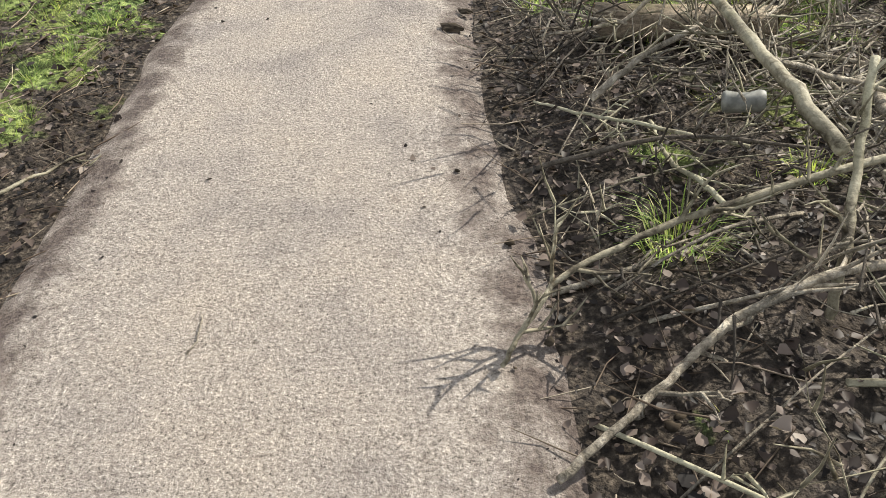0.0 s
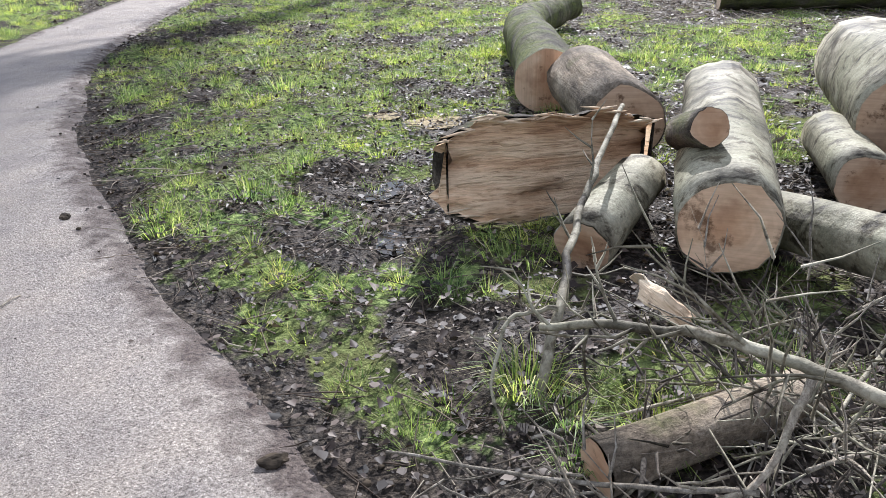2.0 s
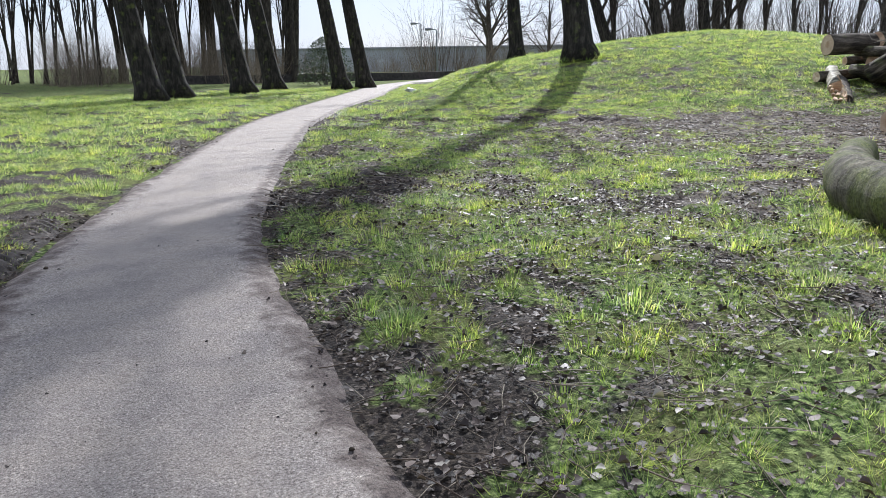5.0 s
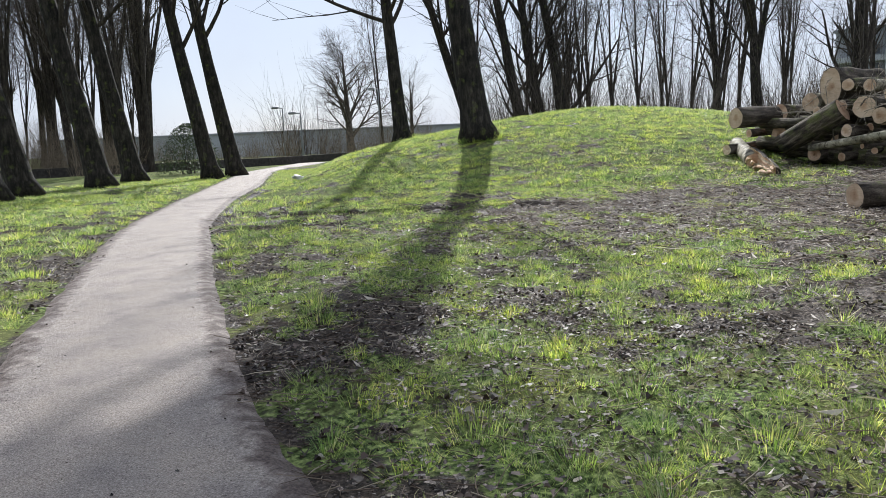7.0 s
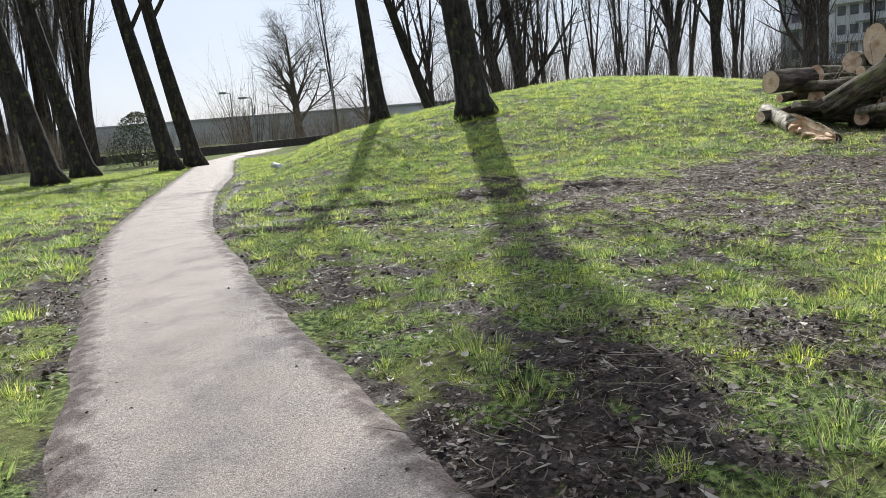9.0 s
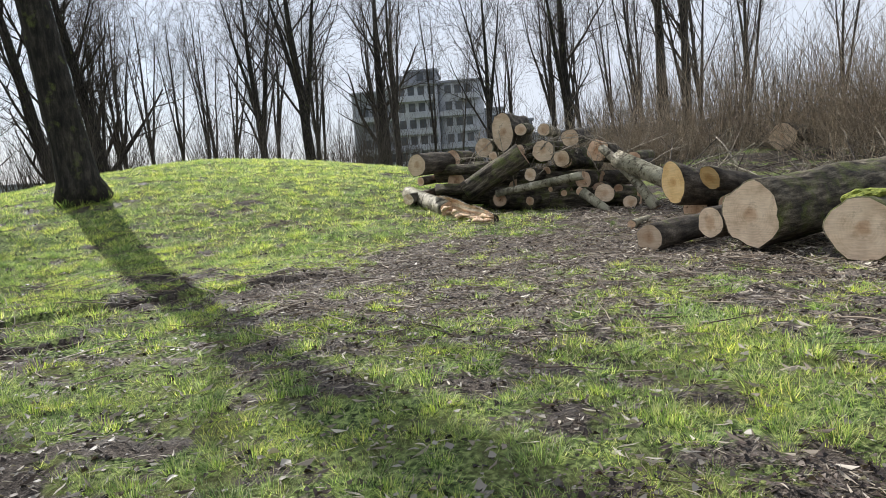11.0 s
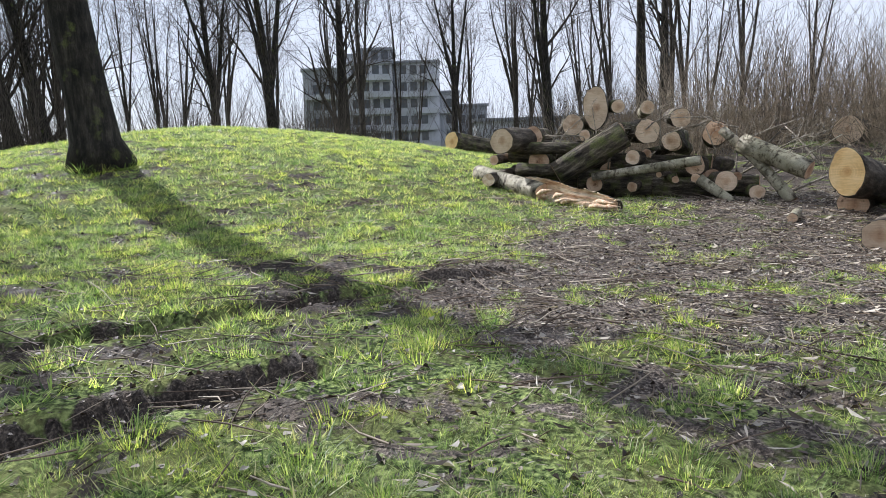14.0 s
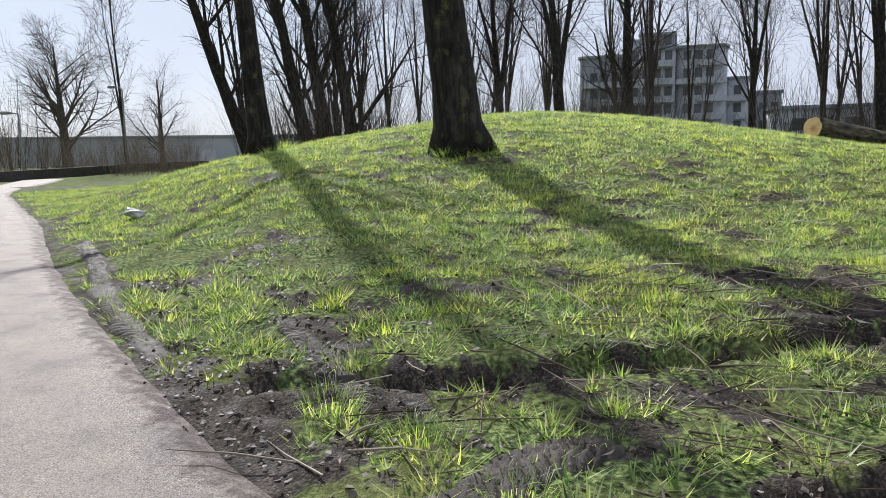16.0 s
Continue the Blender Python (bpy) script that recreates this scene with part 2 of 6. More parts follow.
def make_path():
    m, nt, b = material("gritted_path")
    p = position(nt)
    grit = ramp(nt, noise_tex(nt, 95, 4, p, 0.8), [(0.34, (0.09, 0.08, 0.069)), (0.45, (0.32, 0.288, 0.262)), (0.56, (0.42, 0.382, 0.35)), (0.68, (0.74, 0.695, 0.645))])
    broad = ramp(nt, noise_tex(nt, 2.2, 6, p), [(0.32, (0.74, 0.72, 0.72)), (0.48, (0.97, 0.94, 0.91)), (0.7, (1.08, 1.03, 0.96))])
    col = mix(nt, 1.0, grit, broad, "MULTIPLY")
    stones = noise_tex(nt, 42, 3, p, 0.7)
    col = mix(nt, 1.0, col, ramp(nt, stones, [(0.34, (0.76, 0.74, 0.73)), (0.48, (1.0, 1.0, 1.0)), (0.64, (1.1, 1.09, 1.08))]), "MULTIPLY")
    att = nt.nodes.new("ShaderNodeAttribute")
    att.attribute_name = "dirt"
    w = noise_tex(nt, 7, 6, p)
    f = nt.nodes.new("ShaderNodeMath")
    f.operation = "MULTIPLY_ADD"
    f.inputs[1].default_value = 1.5
    nt.links.new(w, f.inputs[0])
    nt.links.new(att.outputs["Fac"], f.inputs[2])
    less = nt.nodes.new("ShaderNodeMapRange")
    less.inputs["From Min"].default_value, less.inputs["From Max"].default_value = 1.42, 1.8
    nt.links.new(f.outputs[0], less.inputs["Value"])
    f = less
    dirt = ramp(nt, noise_tex(nt, 60, 4, p), [(0.35, (0.07, 0.052, 0.045)), (0.65, (0.19, 0.15, 0.13))])
    nt.links.new(mix(nt, f.outputs[0], col, dirt), b.inputs["Base Color"])
    b.inputs["Roughness"].default_value = 0.72
    b.inputs["Specular IOR Level"].default_value = 0.3
    bump(nt, b, fmath(nt, "ADD", noise_tex(nt, 95, 4, p, 0.8), stones), 1.0, 0.014)
    return m


def make_simple(name, stops, scale, rough=0.8, coord="Object", bump_scale=None, bump_strength=0.5, bump_dist=0.01, detail=5, spec=None):
    m, nt, b = material(name)
    c = coords(nt, coord)
    nt.links.new(ramp(nt, noise_tex(nt, scale, detail, c), stops), b.inputs["Base Color"])
    b.inputs["Roughness"].default_value = rough
    if spec is not None:
        b.inputs["Specular IOR Level"].default_value = spec
    if bump_scale:
        bump(nt, b, noise_tex(nt, bump_scale, 5, c), bump_strength, bump_dist)
    return m


def make_bark(name, dark, mid, light, moss=0.0, ridge=9.0):
    m, nt, b = material(name)
    c = coords(nt, "Object")
    mp = nt.nodes.new("ShaderNodeMapping")
    mp.inputs["Scale"].default_value = (1, 1, 0.22)
    nt.links.new(c, mp.inputs["Vector"])
    ridged = noise_tex(nt, ridge, 7, mp.outputs[0], 0.65)
    col = ramp(nt, ridged, [(0.33, dark), (0.5, mid), (0.68, light)])
    patch = ramp(nt, noise_tex(nt, 2.5, 5, c), [(0.4, (0.6, 0.6, 0.6)), (0.62, (1.15, 1.12, 1.08))])
    col = mix(nt, 1.0, col, patch, "MULTIPLY")
    speck = ramp(nt, noise_tex(nt, 45, 5, c, 0.7), [(0.36, (0.5, 0.48, 0.45)), (0.5, (1, 1, 1)), (0.64, (1.5, 1.5, 1.45))])
    col = mix(nt, 0.8, col, speck, "MULTIPLY")
    if moss:
        f = ramp(nt, noise_tex(nt, 3.2, 6, c), [(0.62 - 0.3 * moss, (0, 0, 0)), (0.8 - 0.25 * moss, (0.85,) * 3)])
        green = ramp(nt, noise_tex(nt, 40, 4, c), [(0.35, (0.05, 0.065, 0.015)), (0.65, (0.17, 0.19, 0.05))])
        col = mix(nt, f, col, green)
    nt.links.new(col, b.inputs["Base Color"])
    b.inputs["Roughness"].default_value = 0.85
    b.inputs["Specular IOR Level"].default_value = 0.25
    both = nt.nodes.new("ShaderNodeMath")
    both.operation = "MULTIPLY_ADD"
    both.inputs[1].default_value = 0.35
    nt.links.new(noise_tex(nt, 45, 5, c, 0.7), both.inputs[0])
    nt.links.new(ridged, both.inputs[2])
    bump(nt, b, both.outputs[0], 1.0, 0.035)
    return m


def vmath(nt, op, a, b=None):
    n = nt.nodes.new("ShaderNodeVectorMath")
    n.operation = op
    nt.links.new(a, n.inputs[0])
    if isinstance(b, tuple):
        n.inputs[1].default_value = b
    elif isinstance(b, float):
        n.inputs[3].default_value = b
    elif b is not None:
        nt.links.new(b, n.inputs[1])
    return n.outputs["Value" if op == "LENGTH" else "Vector"]


def fmath(nt, op, a, b=0.0, c=0.0):
    n = nt.nodes.new("ShaderNodeMath")
    n.operation = op
    for k, v in enumerate((a, b, c)):
        if isinstance(v, (int, float)):
            n.inputs[k].default_value = v
        else:
            nt.links.new(v, n.inputs[k])
    return n.outputs[0]


def make_cut(name, core, rim, dark, rot=0.5):
    """A sawn end: faint uneven rings, a stained heart, saw strokes and patches of rot."""
    m, nt, b = material(name)
    oi = nt.nodes.new("ShaderNodeObjectInfo")
    shift = nt.nodes.new("ShaderNodeCombineXYZ")
    nt.links.new(fmath(nt, "MULTIPLY", oi.outputs["Random"], 40.0), shift.inputs["Z"])
    c = coords(nt, "Object")
    own = vmath(nt, "ADD", c, shift.outputs[0])
    wob = node(nt, "TexNoise", Scale=4.0, Detail=4.0)
    nt.links.new(own, wob.inputs["Vector"])
    ad = vmath(nt, "ADD", vmath(nt, "MULTIPLY", c, (1, 1, 0)), vmath(nt, "SCALE", wob.outputs["Color"], 0.09))
    ln = vmath(nt, "LENGTH", vmath(nt, "ADD", ad, (-0.045, -0.045, -0.045)))
    rings = fmath(nt, "SINE", fmath(nt, "MULTIPLY", ln, 150.0))
    ring = ramp(nt, rings, [(0.0, (0.93, 0.91, 0.89)), (0.9, (1.02, 1.02, 1.0))])
    faint = ramp(nt, noise_tex(nt, 6, 3, own), [(0.42, (0, 0, 0)), (0.62, (0.9, 0.9, 0.9))])
    base = ramp(nt, noise_tex(nt, 3.5, 6, own, 0.6), [(0.32, dark), (0.47, core), (0.68, rim)])
    col = mix(nt, faint, base, mix(nt, 1.0, base, ring, "MULTIPLY"))
    heart = ramp(nt, fmath(nt, "MULTIPLY_ADD", noise_tex(nt, 7, 4, own), 0.16, ln), [(0.1, (0.66, 0.52, 0.42)), (0.155, (0.82, 0.72, 0.64)), (0.2, (1, 1, 1))])
    col = mix(nt, 0.75, col, heart, "MULTIPLY")
    mp = nt.nodes.new("ShaderNodeMapping")
    mp.inputs["Scale"].default_value = (4, 70, 1)
    mp.inputs["Rotation"].default_value = (0, 0, 0.6)
    nt.links.new(own, mp.inputs["Vector"])
    stroke = ramp(nt, noise_tex(nt, 1.0, 3, mp.outputs[0]), [(0.35, (0.84, 0.82, 0.8)), (0.6, (1.04, 1.03, 1.02))])
    col = mix(nt, 0.8, col, stroke, "MULTIPLY")
    rotten = ramp(nt, noise_tex(nt, 5, 6, own, 0.7), [(0.36, (0.2, 0.15, 0.12)), (0.44, (1, 1, 1))])
    col = mix(nt, rot, col, rotten, "MULTIPLY")
    vary = ramp(nt, oi.outputs["Random"], [(0.0, (0.74, 0.7, 0.66)), (1.0, (1.1, 1.08, 1.05))])
    nt.links.new(mix(nt, 1.0, col, vary, "MULTIPLY"), b.inputs["Base Color"])
    b.inputs["Roughness"].default_value = 0.85
    b.inputs["Specular IOR Level"].default_value = 0.2
    bump(nt, b, stroke, 0.3, 0.006)
    return m


def make_split(name, dark, mid, light):
    """Wood torn along the grain: long fibres, brown streaks, a few knots."""
    m, nt, b = material(name)
    c = coords(nt, "Object")
    mp = nt.nodes.new("ShaderNodeMapping")
    mp.inputs["Scale"].default_value = (1, 1, 0.07)
    nt.links.new(c, mp.inputs["Vector"])
    fibre = noise_tex(nt, 60, 5, mp.outputs[0], 0.6)
    streak = noise_tex(nt, 11, 4, mp.outputs[0], 0.6)
    col = ramp(nt, streak, [(0.3, dark), (0.44, mid), (0.62, light)])
    col = mix(nt, 0.9, col, ramp(nt, fibre, [(0.34, (0.5, 0.42, 0.36)), (0.46, (0.95, 0.93, 0.9)), (0.7, (1.1, 1.1, 1.08))]), "MULTIPLY")
    col = mix(nt, 0.8, col, ramp(nt, noise_tex(nt, 2.6, 5, c), [(0.34, (0.6, 0.5, 0.42)), (0.52, (1.0, 0.98, 0.95)), (0.68, (1.12, 1.1, 1.06))]), "MULTIPLY")
    nt.links.new(col, b.inputs["Base Color"])
    b.inputs["Roughness"].default_value = 0.8
    b.inputs["Specular IOR Level"].default_value = 0.25
    bump(nt, b, fmath(nt, "MULTIPLY_ADD", fibre, 0.5, streak), 1.0, 0.03)
    return m


def make_smooth_bark(name):
    """Smooth grey-cream bark: pale blotches, green film, dark cross cracks and scars."""
    m, nt, b = material(name)
    c = coords(nt, "Object")
    col = ramp(nt, noise_tex(nt, 3.2, 6, c, 0.6), [(0.36, (0.1, 0.09, 0.065)), (0.47, (0.26, 0.238, 0.178)), (0.58, (0.46, 0.425, 0.335))])
    green = ramp(nt, noise_tex(nt, 1.7, 5, c), [(0.46, (0, 0, 0)), (0.66, (0.55, 0.55, 0.55))])
    col = mix(nt, green, col, (0.2, 0.205, 0.12))
    mp = nt.nodes.new("ShaderNodeMapping")
    mp.inputs["Scale"].default_value = (1, 1, 2.2)
    nt.links.new(c, mp.inputs["Vector"])
    cracks = noise_tex(nt, 3.4, 6, mp.outputs[0], 0.65)
    col = mix(nt, 0.9, col, ramp(nt, cracks, [(0.37, (0.14, 0.11, 0.085)), (0.43, (0.85, 0.82, 0.78)), (0.6, (1.08, 1.08, 1.06))]), "MULTIPLY")
    col = mix(nt, 0.85, col, ramp(nt, noise_tex(nt, 9, 5, c, 0.7), [(0.38, (0.25, 0.21, 0.16)), (0.48, (1, 1, 1))]), "MULTIPLY")
    col = mix(nt, 0.7, col, ramp(nt, noise_tex(nt, 70, 4, c, 0.7), [(0.38, (0.7, 0.69, 0.66)), (0.6, (1.12, 1.12, 1.1))]), "MULTIPLY")
    nt.links.new(col, b.inputs["Base Color"])
    b.inputs["Roughness"].default_value = 0.7
    b.inputs["Specular IOR Level"].default_value = 0.3
    bump(nt, b, fmath(nt, "MULTIPLY_ADD", noise_tex(nt, 30, 5, c, 0.7), 0.4, cracks), 0.8, 0.02)
    return m


def make_blade(name, stops, translucent, rough=0.6, spec=0.2, drift=False):
    m, nt, b = material(name)
    g = nt.nodes.new("ShaderNodeNewGeometry")
    col = ramp(nt, g.outputs["Random Per Island"], stops)
    if drift:
        p = position(nt)
        col = mix(nt, 1.0, col, ramp(nt, noise_tex(nt, 1.1, 4, p), [(0.38, (0.74, 0.82, 0.9)), (0.5, (1.0, 1.0, 1.0)), (0.62, (1.16, 1.1, 0.85))]), "MULTIPLY")
        col = mix(nt, 1.0, col, ramp(nt, noise_tex(nt, 5.5, 3, p), [(0.38, (0.55, 0.62, 0.62)), (0.5, (1.0, 1.0, 1.0)), (0.62, (1.2, 1.16, 0.98))]), "MULTIPLY")
    nt.links.new(col, b.inputs["Base Color"])
    b.inputs["Roughness"].default_value = rough
    b.inputs["Specular IOR Level"].default_value = spec
    tr = nt.nodes.new("ShaderNodeBsdfTranslucent")
    nt.links.new(mix(nt, 1.0, col, (1.3, 1.32, 0.92), "MULTIPLY"), tr.inputs["Color"])
    ms = nt.nodes.new("ShaderNodeMixShader")
    ms.inputs[0].default_value = translucent
    nt.links.new(b.outputs[0], ms.inputs[1])
    nt.links.new(tr.outputs[0], ms.inputs[2])
    nt.links.new(ms.outputs[0], nt.nodes["Material Output"].inputs["Surface"])
    return m


M_GROUND, M_PATH = make_ground(), make_path()
M_BARK_DARK = make_bark("rough_dark_bark", (0.008, 0.007, 0.006), (0.026, 0.023, 0.019), (0.065, 0.058, 0.047), 0.12)
M_BARK_FAR = make_bark("dark_twig_bark", (0.02, 0.017, 0.014), (0.05, 0.042, 0.034), (0.09, 0.08, 0.065))
M_BARK_TWIG = make_bark("grey_brown_twigs", (0.05, 0.042, 0.036), (0.10, 0.085, 0.07), (0.15, 0.13, 0.11))
M_BARK_LOG = make_bark("furrowed_brown_bark", (0.025, 0.02, 0.016), (0.085, 0.07, 0.055), (0.19, 0.165, 0.13), 0.12)
M_BARK_PALE = make_smooth_bark("pale_smooth_bark")
M_BARK_BROWN = make_bark("pale_brown_bark", (0.07, 0.055, 0.04), (0.24, 0.195, 0.145), (0.42, 0.36, 0.28), 0.1, 7.0)
M_BARK_MOSS = make_bark("mossy_bark", (0.03, 0.026, 0.02), (0.10, 0.09, 0.065), (0.2, 0.185, 0.14), 0.75)
M_CUT = make_cut("sawn_wood", (0.66, 0.53, 0.39), (0.76, 0.64, 0.49), (0.52, 0.4, 0.28), 0.25)
M_CUT_FRESH = make_cut("fresh_yellow_sawn_wood", (0.74, 0.54, 0.26), (0.8, 0.62, 0.34), (0.62, 0.42, 0.19), 0.1)
M_CUT_PINK = make_cut("weathered_tan_sawn_wood", (0.62, 0.45, 0.31), (0.74, 0.57, 0.42), (0.42, 0.28, 0.19), 0.85)
M_SPLIT = make_split("split_tan_wood", (0.34, 0.2, 0.12), (0.7, 0.48, 0.31), (0.84, 0.66, 0.47))
M_GRASS = make_blade("grass_blades", [(0.0, (0.05, 0.085, 0.032)), (0.25, (0.21, 0.325, 0.085)), (0.62, (0.49, 0.61, 0.18)), (0.82, (0.64, 0.65, 0.29)), (1.0, (0.66, 0.6, 0.42))], 0.54, 0.45, 0.4, drift=True)
M_LEAF = make_blade("dead_leaves", [(0.0, (0.01, 0.008, 0.008)), (0.5, (0.042, 0.03, 0.025)), (0.8, (0.11, 0.082, 0.068)), (0.95, (0.2, 0.16, 0.135)), (1.0, (0.32, 0.27, 0.23))], 0.15, 0.54, 0.22)
M_LEAF_PALE = make_blade("bleached_leaves", [(0.0, (0.1, 0.085, 0.07)), (0.4, (0.26, 0.235, 0.2)), (0.8, (0.34, 0.31, 0.265)), (1.0, (0.4, 0.37, 0.32))], 0.2, 0.5, 0.3)
M_EVERGREEN = make_blade("evergreen_leaves", [(0.0, (0.012, 0.022, 0.008)), (0.6, (0.035, 0.055, 0.02)), (1.0, (0.08, 0.11, 0.045))], 0.2, 0.45, 0.4)
M_STRAW = make_blade("pale_chips_and_straw", [(0.0, (0.08, 0.06, 0.045)), (0.35, (0.2, 0.165, 0.13)), (0.75, (0.42, 0.365, 0.295)), (1.0, (0.7, 0.64, 0.56))], 0.2)
M_WATER = make_simple("muddy_water", [(0.35, (0.03, 0.027, 0.022)), (0.65, (0.06, 0.05, 0.04))], 5, 0.12, bump_scale=6, bump_strength=0.12, bump_dist=0.004, spec=0.5)
M_MOSS = make_simple("bright_moss", [(0.35, (0.12, 0.16, 0.02)), (0.65, (0.33, 0.36, 0.06))], 25, 0.95, bump_scale=60, bump_strength=1.0, bump_dist=0.03)
M_STICK = make_blade("dry_sticks", [(0.0, (0.05, 0.035, 0.025)), (0.5, (0.15, 0.11, 0.08)), (0.85, (0.28, 0.23, 0.17)), (1.0, (0.45, 0.39, 0.3))], 0.0)
M_WET_MUD = make_simple("wet_trodden_mud", [(0.3, (0.022, 0.018, 0.015)), (0.5, (0.055, 0.046, 0.039)), (0.7, (0.13, 0.112, 0.097))], 7, 0.66, bump_scale=45, bump_strength=0.8, bump_dist=0.014, spec=0.16)
M_CLOD = make_simple("dark_clods", [(0.35, (0.02, 0.016, 0.012)), (0.65, (0.09, 0.07, 0.05))], 14, 0.9, bump_scale=30, spec=0.12)
# distance haze is mixed into this facade grey: lighter and bluer than the render
M_FACADE_HAZED = make_simple("hazed_grey_render_facade", [(0.35, (0.44, 0.46, 0.49)), (0.65, (0.54, 0.56, 0.59))], 0.4, 0.85)
M_FACADE_TOP = make_simple("dark_grey_cladding", [(0.35, (0.24, 0.255, 0.28)), (0.65, (0.31, 0.325, 0.35))], 0.6, 0.7)
M_GLASS = make_simple("dark_window_glass", [(0.4, (0.08, 0.09, 0.1)), (0.6, (0.12, 0.13, 0.14))], 1, 0.12)
# warehouse walls: pale blue of the far haze painted into the cladding colour
M_SHED_HAZED = make_simple("hazed_blue_grey_cladding", [(0.35, (0.36, 0.38, 0.41)), (0.65, (0.43, 0.45, 0.48))], 0.1, 0.6)
M_METAL = make_simple("galvanised_steel", [(0.35, (0.2, 0.21, 0.22)), (0.65, (0.3, 0.31, 0.32))], 3, 0.5)
M_DARKWALL = make_simple("dark_timber_edging", [(0.35, (0.02, 0.018, 0.016)), (0.65, (0.06, 0.05, 0.045))], 4, 0.85)
M_LITTER_WHITE = make_simple("grubby_white_plastic", [(0.35, (0.45, 0.45, 0.45)), (0.65, (0.7, 0.7, 0.69))], 12, 0.5)
M_TORN = make_split("torn_orange_and_cream_wood", (0.45, 0.2, 0.1), (0.76, 0.56, 0.4), (0.88, 0.78, 0.62))
M_SAPWOOD = make_split("pale_torn_sapwood", (0.5, 0.34, 0.2), (0.76, 0.6, 0.43), (0.88, 0.78, 0.62))
M_BARK_STICK = make_bark("grey_stick_bark", (0.16, 0.14, 0.11), (0.38, 0.335, 0.27), (0.6, 0.55, 0.47), 0.05, 20.0)
M_BARK_YARD = make_bark("blackish_bark", (0.012, 0.01, 0.008), (0.075, 0.062, 0.045), (0.23, 0.2, 0.15), 0.45, 11.0)
M_BARK_REED = make_bark("pale_brown_stems", (0.13, 0.105, 0.08), (0.25, 0.205, 0.155), (0.38, 0.325, 0.25))
M_BARK_BRAMBLE = make_bark("brown_bramble_stems", (0.13, 0.105, 0.075), (0.3, 0.245, 0.175), (0.46, 0.39, 0.29))
M_CAN = make_simple("dull_aluminium", [(0.35, (0.11, 0.11, 0.098)), (0.65, (0.25, 0.25, 0.225))], 30, 0.6)
M_SAWDUST = make_simple("pale_sawdust", [(0.35, (0.26, 0.2, 0.11)), (0.65, (0.5, 0.4, 0.24))], 60, 0.95, bump_scale=90)


# ---- mesh helpers ----
def mesh_of(name, verts, faces, mat, smooth_faces=True):
    me = bpy.data.meshes.new(name)
    me.from_pydata(verts, [], faces)
    me.materials.append(mat)
    if smooth_faces:
        me.polygons.foreach_set("use_smooth", [True] * len(me.polygons))
    me.update()
    return me


def raw_mesh(name, co, tris, mat):
    me = bpy.data.meshes.new(name)
    me.vertices.add(len(co))
    me.vertices.foreach_set("co", co.astype(np.float32).ravel())
    me.loops.add(tris.size)
    me.loops.foreach_set("vertex_index", tris.astype(np.int32).ravel())
    me.polygons.add(len(tris))
    me.polygons.foreach_set("loop_start", np.arange(0, tris.size, 3, dtype=np.int32))
    me.update(calc_edges=True)
    me.materials.append(mat)
    return me


def part(name, me, parent, label="", m=None):
    ob = new(name, me)
    ob.parent = parent
    if m is not None:
        ob.matrix_basis = m
    if label:
        ob["label"] = label
    return ob


def thing(name, m, label, category, group="", kind=""):
    ob = new(name)
    ob.empty_display_size = 0.2
    ob.matrix_basis = m
    return tagged(ob, label, category, group, kind)


def tube(verts, faces, pts, radii, sides=6, cap=True, lump=0.0, seed=0.0):
    """Adds a tapered round tube along pts."""
    start = len(verts)
    prev = None
    for i, (p, r) in enumerate(zip(pts, radii)):
        p = Vector(p)
        a = Vector(pts[min(i + 1, len(pts) - 1)]) - Vector(pts[max(i - 1, 0)])
        a.normalize()
        if prev is None:
            ref = Vector((0, 0, 1)) if abs(a.z) < 0.9 else Vector((1, 0, 0))
            u = a.cross(ref).normalized()
        else:
            u = (prev - a * prev.dot(a)).normalized()
        prev = u
        v = a.cross(u)
        for k in range(sides):
            w = 2 * math.pi * k / sides
            q = math.cos(w) * u + math.sin(w) * v
            rr = r
            if lump:
                rr *= 1 + lump * (noise.noise((p + q * r) * (1.2 / max(r, 0.05)) * 0.5 + Vector((seed, 0, seed))) + 0.5 * noise.noise((p + q * r) * (3.5 / max(r, 0.05)) * 0.5))
            verts.append(p + q * rr)
    n = len(pts)
    for i in range(n - 1):
        for k in range(sides):
            k2 = (k + 1) % sides
            faces.append((start + i * sides + k, start + i * sides + k2, start + (i + 1) * sides + k2, start + (i + 1) * sides + k))
    if cap:
        faces.append(tuple(start + (n - 1) * sides + k for k in range(sides)))
        faces.append(tuple(start + k for k in reversed(range(sides))))
    return start


def bezier_pts(a, b, sag, n, seed, wobble):
    a, b = Vector(a), Vector(b)
    out = []
    for i in range(n):
        u = i / (n - 1)
        p = a.lerp(b, u) + Vector((0, 0, sag * 4 * u * (1 - u)))
        w = wobble * math.sin(math.pi * min(u * 1.15, 1))
        p += Vector((noise.noise((u * 3, seed, 0)), noise.noise((u * 3, seed, 5)), noise.noise((u * 3, seed, 9)))) * w
        out.append(p)
    return out


# ---- logs ----
def cut_disc(name, ring, inset, mat):
    """A sawn end made from the ring of a log's end, slightly domed, in its own axes."""
    c = sum(ring, Vector()) / len(ring)
    n = len(ring)
    verts, faces = [c.copy()], []
    for f in (0.5, 1.0):
        for v in ring:
            p = c + (v - c) * (f * inset)
            p.z += 0.006 * noise.noise(p * 9)
            verts.append(p)
    for k in range(n):
        k2 = (k + 1) % n
        faces.append((0, 1 + k, 1 + k2))
        faces.append((1 + k, 1 + n + k, 1 + n + k2, 1 + k2))
    return mesh_of(name, verts, faces, mat)


